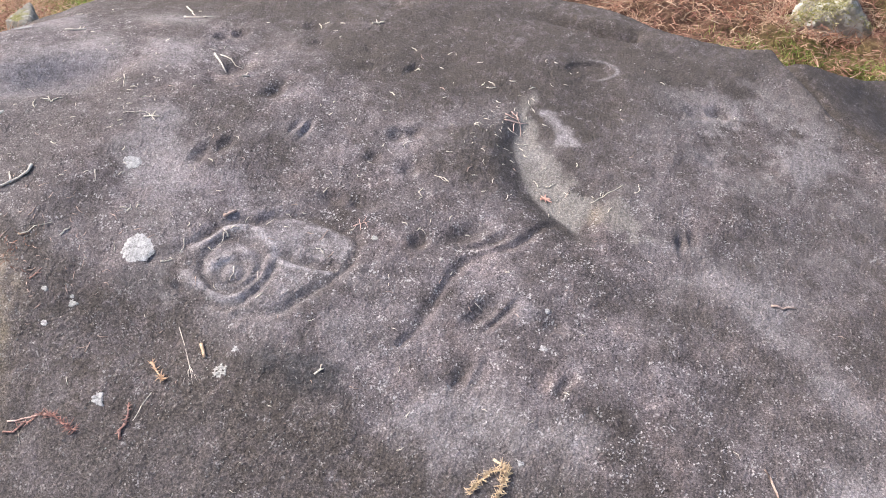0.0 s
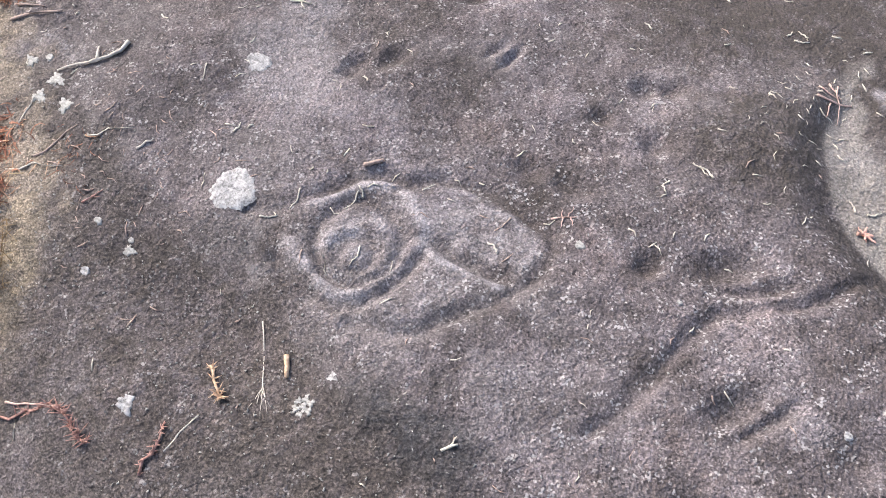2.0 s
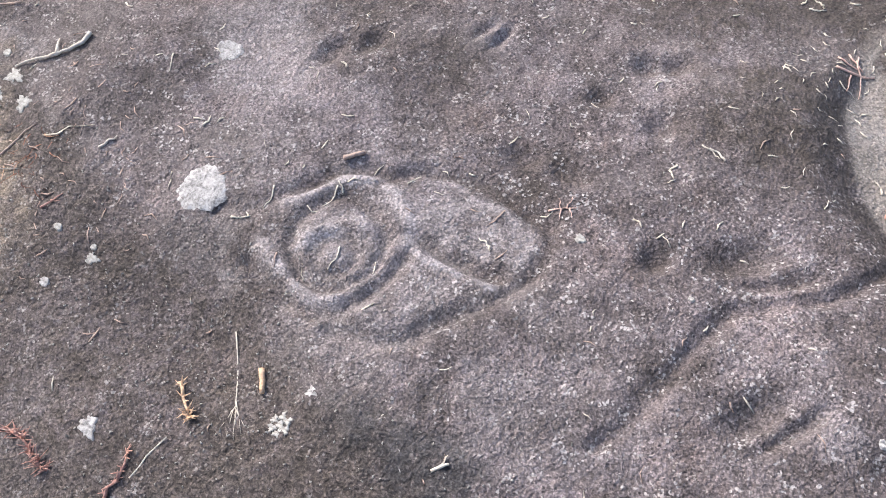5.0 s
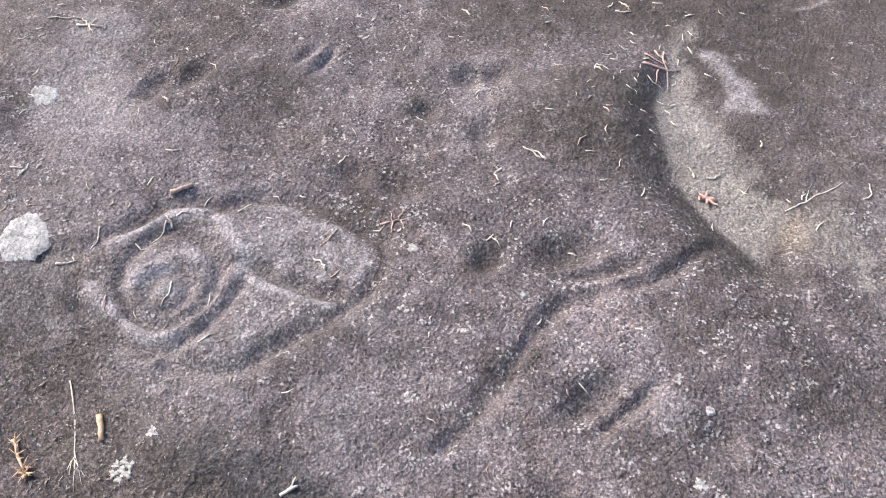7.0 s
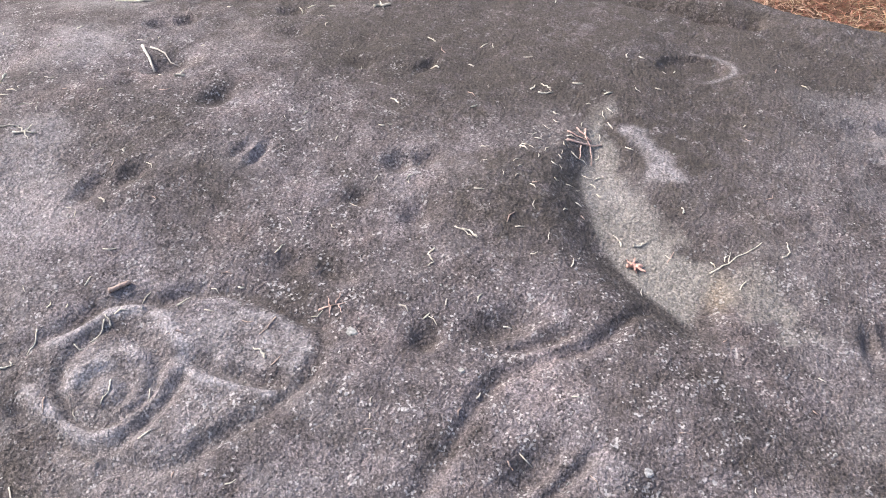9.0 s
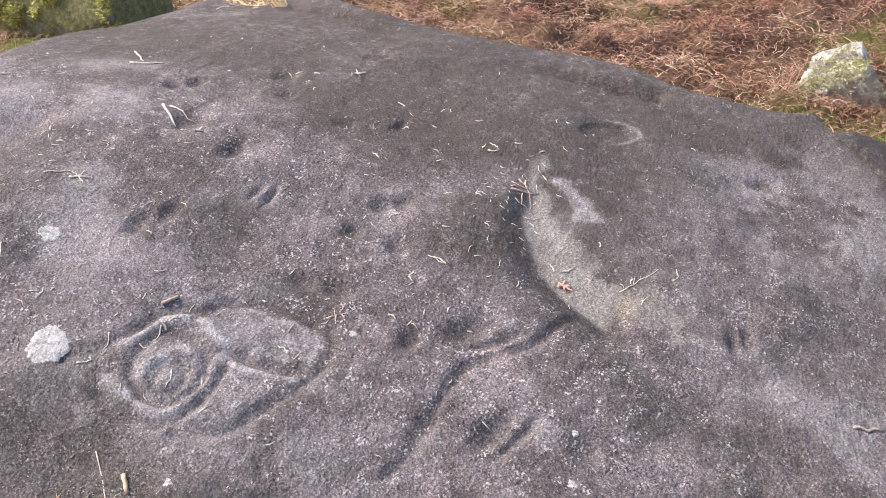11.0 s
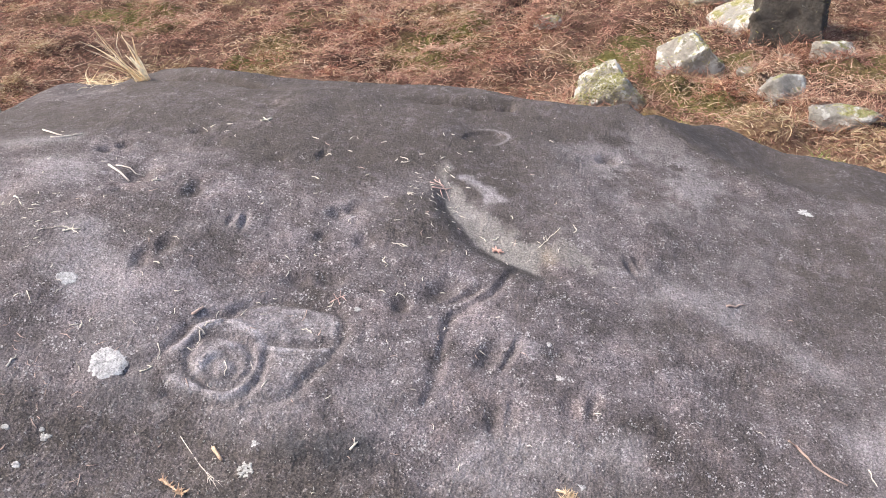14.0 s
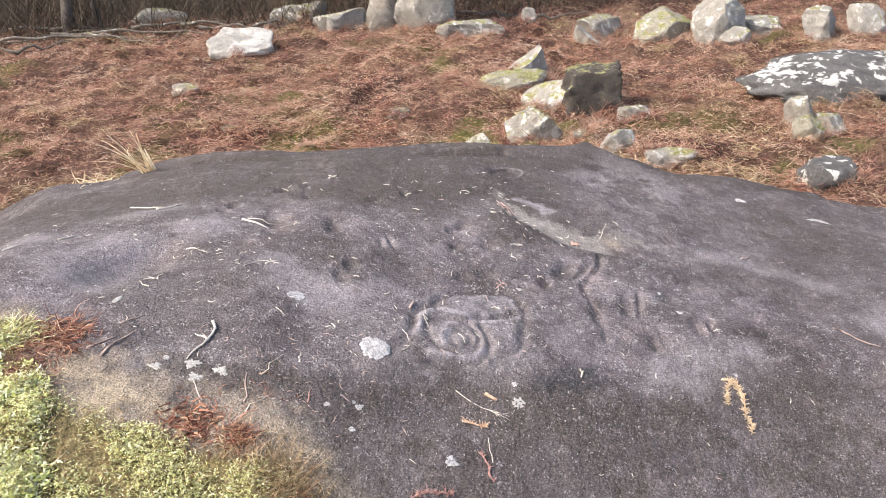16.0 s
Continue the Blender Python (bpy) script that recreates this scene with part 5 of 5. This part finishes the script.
for i, (sx, sy, turn) in enumerate(((-1.110, -0.070, 0.2), (-1.088, -0.050, 1.3), (-1.125, -0.098, 2.4))):
    c, s = 0.020 * math.cos(turn), 0.020 * math.sin(turn)
    lying("straw_curl", ((sx - c, sy - s), (sx - 0.3 * s, sy + 0.3 * c), (sx + c, sy + s)), 0.0018, PALE_STRAW, "pale straw gathered in a small hollow", "straw", 77 + i, 0.5, 0.15, "straws in the small hollow")
for i, (a, b) in enumerate((((-1.190, -0.420), (-1.120, -0.330)), ((-1.230, -0.390), (-1.165, -0.350)), ((-1.160, -0.300), (-1.105, -0.255)))):
    lying("dry_twig", (a, b), 0.0036 - 0.0006 * i, BROWN_TWIG, "dry brown stem at the rock's edge", "stem", 85 + i)
TRASH = "thin dry stem lying among scraps on the rock's rim"
lying("dry_twig", ((-0.856, -0.611), (-0.772, -0.535)), 0.0022, GREY_TWIG, TRASH, "stem", 61)
lying("dry_twig", ((-0.833, -0.561), (-0.828, -0.465)), 0.0024, BROWN_TWIG, TRASH, "stem", 62)
lying("dry_twig", ((-0.792, -0.472), (-0.737, -0.399)), 0.0018, PALE_STRAW, TRASH, "stem", 63)
lying("dry_twig", ((-0.694, -0.419), (-0.690, -0.384)), 0.0028, GREY_TWIG, "short pale twig near the round lichen", "twig", 64)
lying("dry_twig", ((-0.677, -0.549), (-0.669, -0.509)), 0.0022, RED_TWIG, "short red stem on the rock", "stem", 65, forks=(((-0.673, -0.530), (-0.660, -0.520)),))
lying("dry_twig", ((-0.935, -0.547), (-0.961, -0.491)), 0.0022, GREY_TWIG, TRASH, "stem", 66)
lying("long_twig", ((1.063, -0.074), (1.115, -0.134), (1.188, -0.165)), 0.0030, BROWN_TWIG, "long thin pinkish twig on the smooth flank", "twig", 67, 0.6, 0.05)
lying("straw_curl", ((1.242, -0.106), (1.256, -0.147)), 0.0018, PALE_STRAW, "pale curved straw on the rock", "straw", 68)
bristly("gorse_twig", ((0.545, -0.352), (0.586, -0.360), (0.590, -0.420), (0.570, -0.532)), 0.0034, GORSE, "dry tan gorse twig hooked on the rock", 69, 190, 0.022)
bristly("gorse_twig", ((0.581, -0.344), (0.550, -0.380), (0.531, -0.440)), 0.0028, GORSE, "dry tan gorse side branch on the rock", 70, 110, 0.020)
lying("straw_star", ((-0.705, 0.332), (-0.688, 0.345)), 0.0030, PALE_STRAW, "tiny white straw star on the rock", "straw", 71, 0.6, 0.1, forks=(((-0.698, 0.338), (-0.700, 0.356)),))
for i, (sx, sy) in enumerate(((-0.275, 0.508), (-0.286, 0.664), (-0.361, 0.763), (-0.744, 0.763), (-0.080, 0.715), (-0.050, 0.714), (-0.058, 0.730), (0.279, 0.449), (0.244, 0.435), (-1.112, -0.061), (-1.434, 0.328), (-0.402, -0.335),
                              (-0.52, -0.02), (0.05, 0.27), (0.31, 0.56), (-0.33, -0.19), (-0.10, -0.10), (-0.93, -0.20), (-0.60, -0.26))):
    turn = place_rng.uniform(0, math.pi)
    r = place_rng.uniform(0.008, 0.016)
    dx, dy = r * math.cos(turn), r * math.sin(turn)
    lying("straw_curl", ((sx - dx, sy - dy), (sx + 0.3 * dy, sy - 0.3 * dx), (sx + dx, sy + dy)), 0.0019, PALE_STRAW, "small white curled straw on the rock", "straw", 800 + i, 0.5, 0.15, "straws on the rock")


for i, (points, material, label) in enumerate((
        (((-0.405, -0.264), (-0.392, -0.282), (-0.391, -0.301)), PALE_STRAW, "pale bent straw beside the carved rings"),
        (((-0.334, -0.192), (-0.325, -0.217), (-0.327, -0.233)), PALE_STRAW, "pale bent straw across the carved rings"),
        (((-0.243, -0.264), (-0.231, -0.280), (-0.229, -0.301)), PALE_STRAW, "thin curled straw in the carved rings"),
        (((-0.122, -0.034), (-0.118, -0.059), (-0.122, -0.074)), BROWN_TWIG, "thin brown straw on the carved panel"),
        (((-0.559, -0.361), (-0.535, -0.385)), PALE_STRAW, "thin straw beside the round lichen"),
        (((0.022, 0.268), (0.040, 0.271), (0.057, 0.266)), PALE_STRAW, "thin curved straw on the dark stain"),
        (((-0.755, -0.217), (-0.731, -0.244)), PALE_STRAW, "thin straw near the smaller lichen"),
        (((-0.305, -0.338), (-0.292, -0.355)), BROWN_TWIG, "short brown straw in the carved rings"),
        (((-0.266, -0.107), (-0.261, -0.081)), PALE_STRAW, "short straw across the panel's groove"))):
    lying("thin_straw", points, 0.0013, material, label, "straw", 840 + i, 0.6, 0.05, "straws on the rock")


def scraps(name, places, sizes, radius, material, label, category, seed):
    """Countless tiny pieces strewn on the rock, as one mesh."""
    rng = random.Random(seed)
    bm = bmesh.new()
    for x, y in places:
        a, r = rng.uniform(0, math.pi), rng.uniform(*sizes)
        dx, dy, b = r * math.cos(a), r * math.sin(a), rng.uniform(-0.5, 0.5)
        spots = [(x - dx, y - dy), (x - b * dy, y + b * dx), (x + dx, y + dy)]
        k = radius * rng.uniform(0.6, 1.3)
        tube(bm, [Vector((u, v, on_rock(u, v) + k * 0.6)) for u, v in spots], [k * 0.7, k, k * 0.5], 4)
    return tagged(part(name, bm, material), label, category, kind="stuff")


def strewn(n, cx, cy, sx, sy, seed):
    rng = random.Random(seed)
    return [(min(1.9, max(-1.6, rng.gauss(cx, sx))), min(1.2, max(-0.9, rng.gauss(cy, sy)))) for _ in range(n)]


scraps("straw_scraps", strewn(130, -0.1, 0.2, 0.6, 0.45, 91) + strewn(46, 0.07, 0.58, 0.05, 0.10, 92) + strewn(60, -1.0, 0.1, 0.25, 0.35, 93), (0.004, 0.011), 0.0013, PALE_STRAW,
       "tiny pale straw scraps strewn over the rock", "straw", 94)
scraps("white_grains", strewn(700, -0.3, -0.55, 0.35, 0.12, 95) + strewn(300, 0.2, 0.2, 0.8, 0.5, 96) + strewn(420, 0.6, -0.45, 0.4, 0.14, 97) + strewn(160, 0.85, 0.7, 0.3, 0.2, 98), (0.0008, 0.0026), 0.0012, WHITE_LICHEN,
       "white lichen grains dotted over the rock", "lichen", 98)
scraps("brown_scraps", strewn(70, -0.7, -0.45, 0.16, 0.10, 99) + strewn(40, 0.0, 0.1, 0.5, 0.4, 100), (0.004, 0.014), 0.0012, BROWN_TWIG,
       "tiny brown stem scraps strewn over the rock", "scraps", 101)
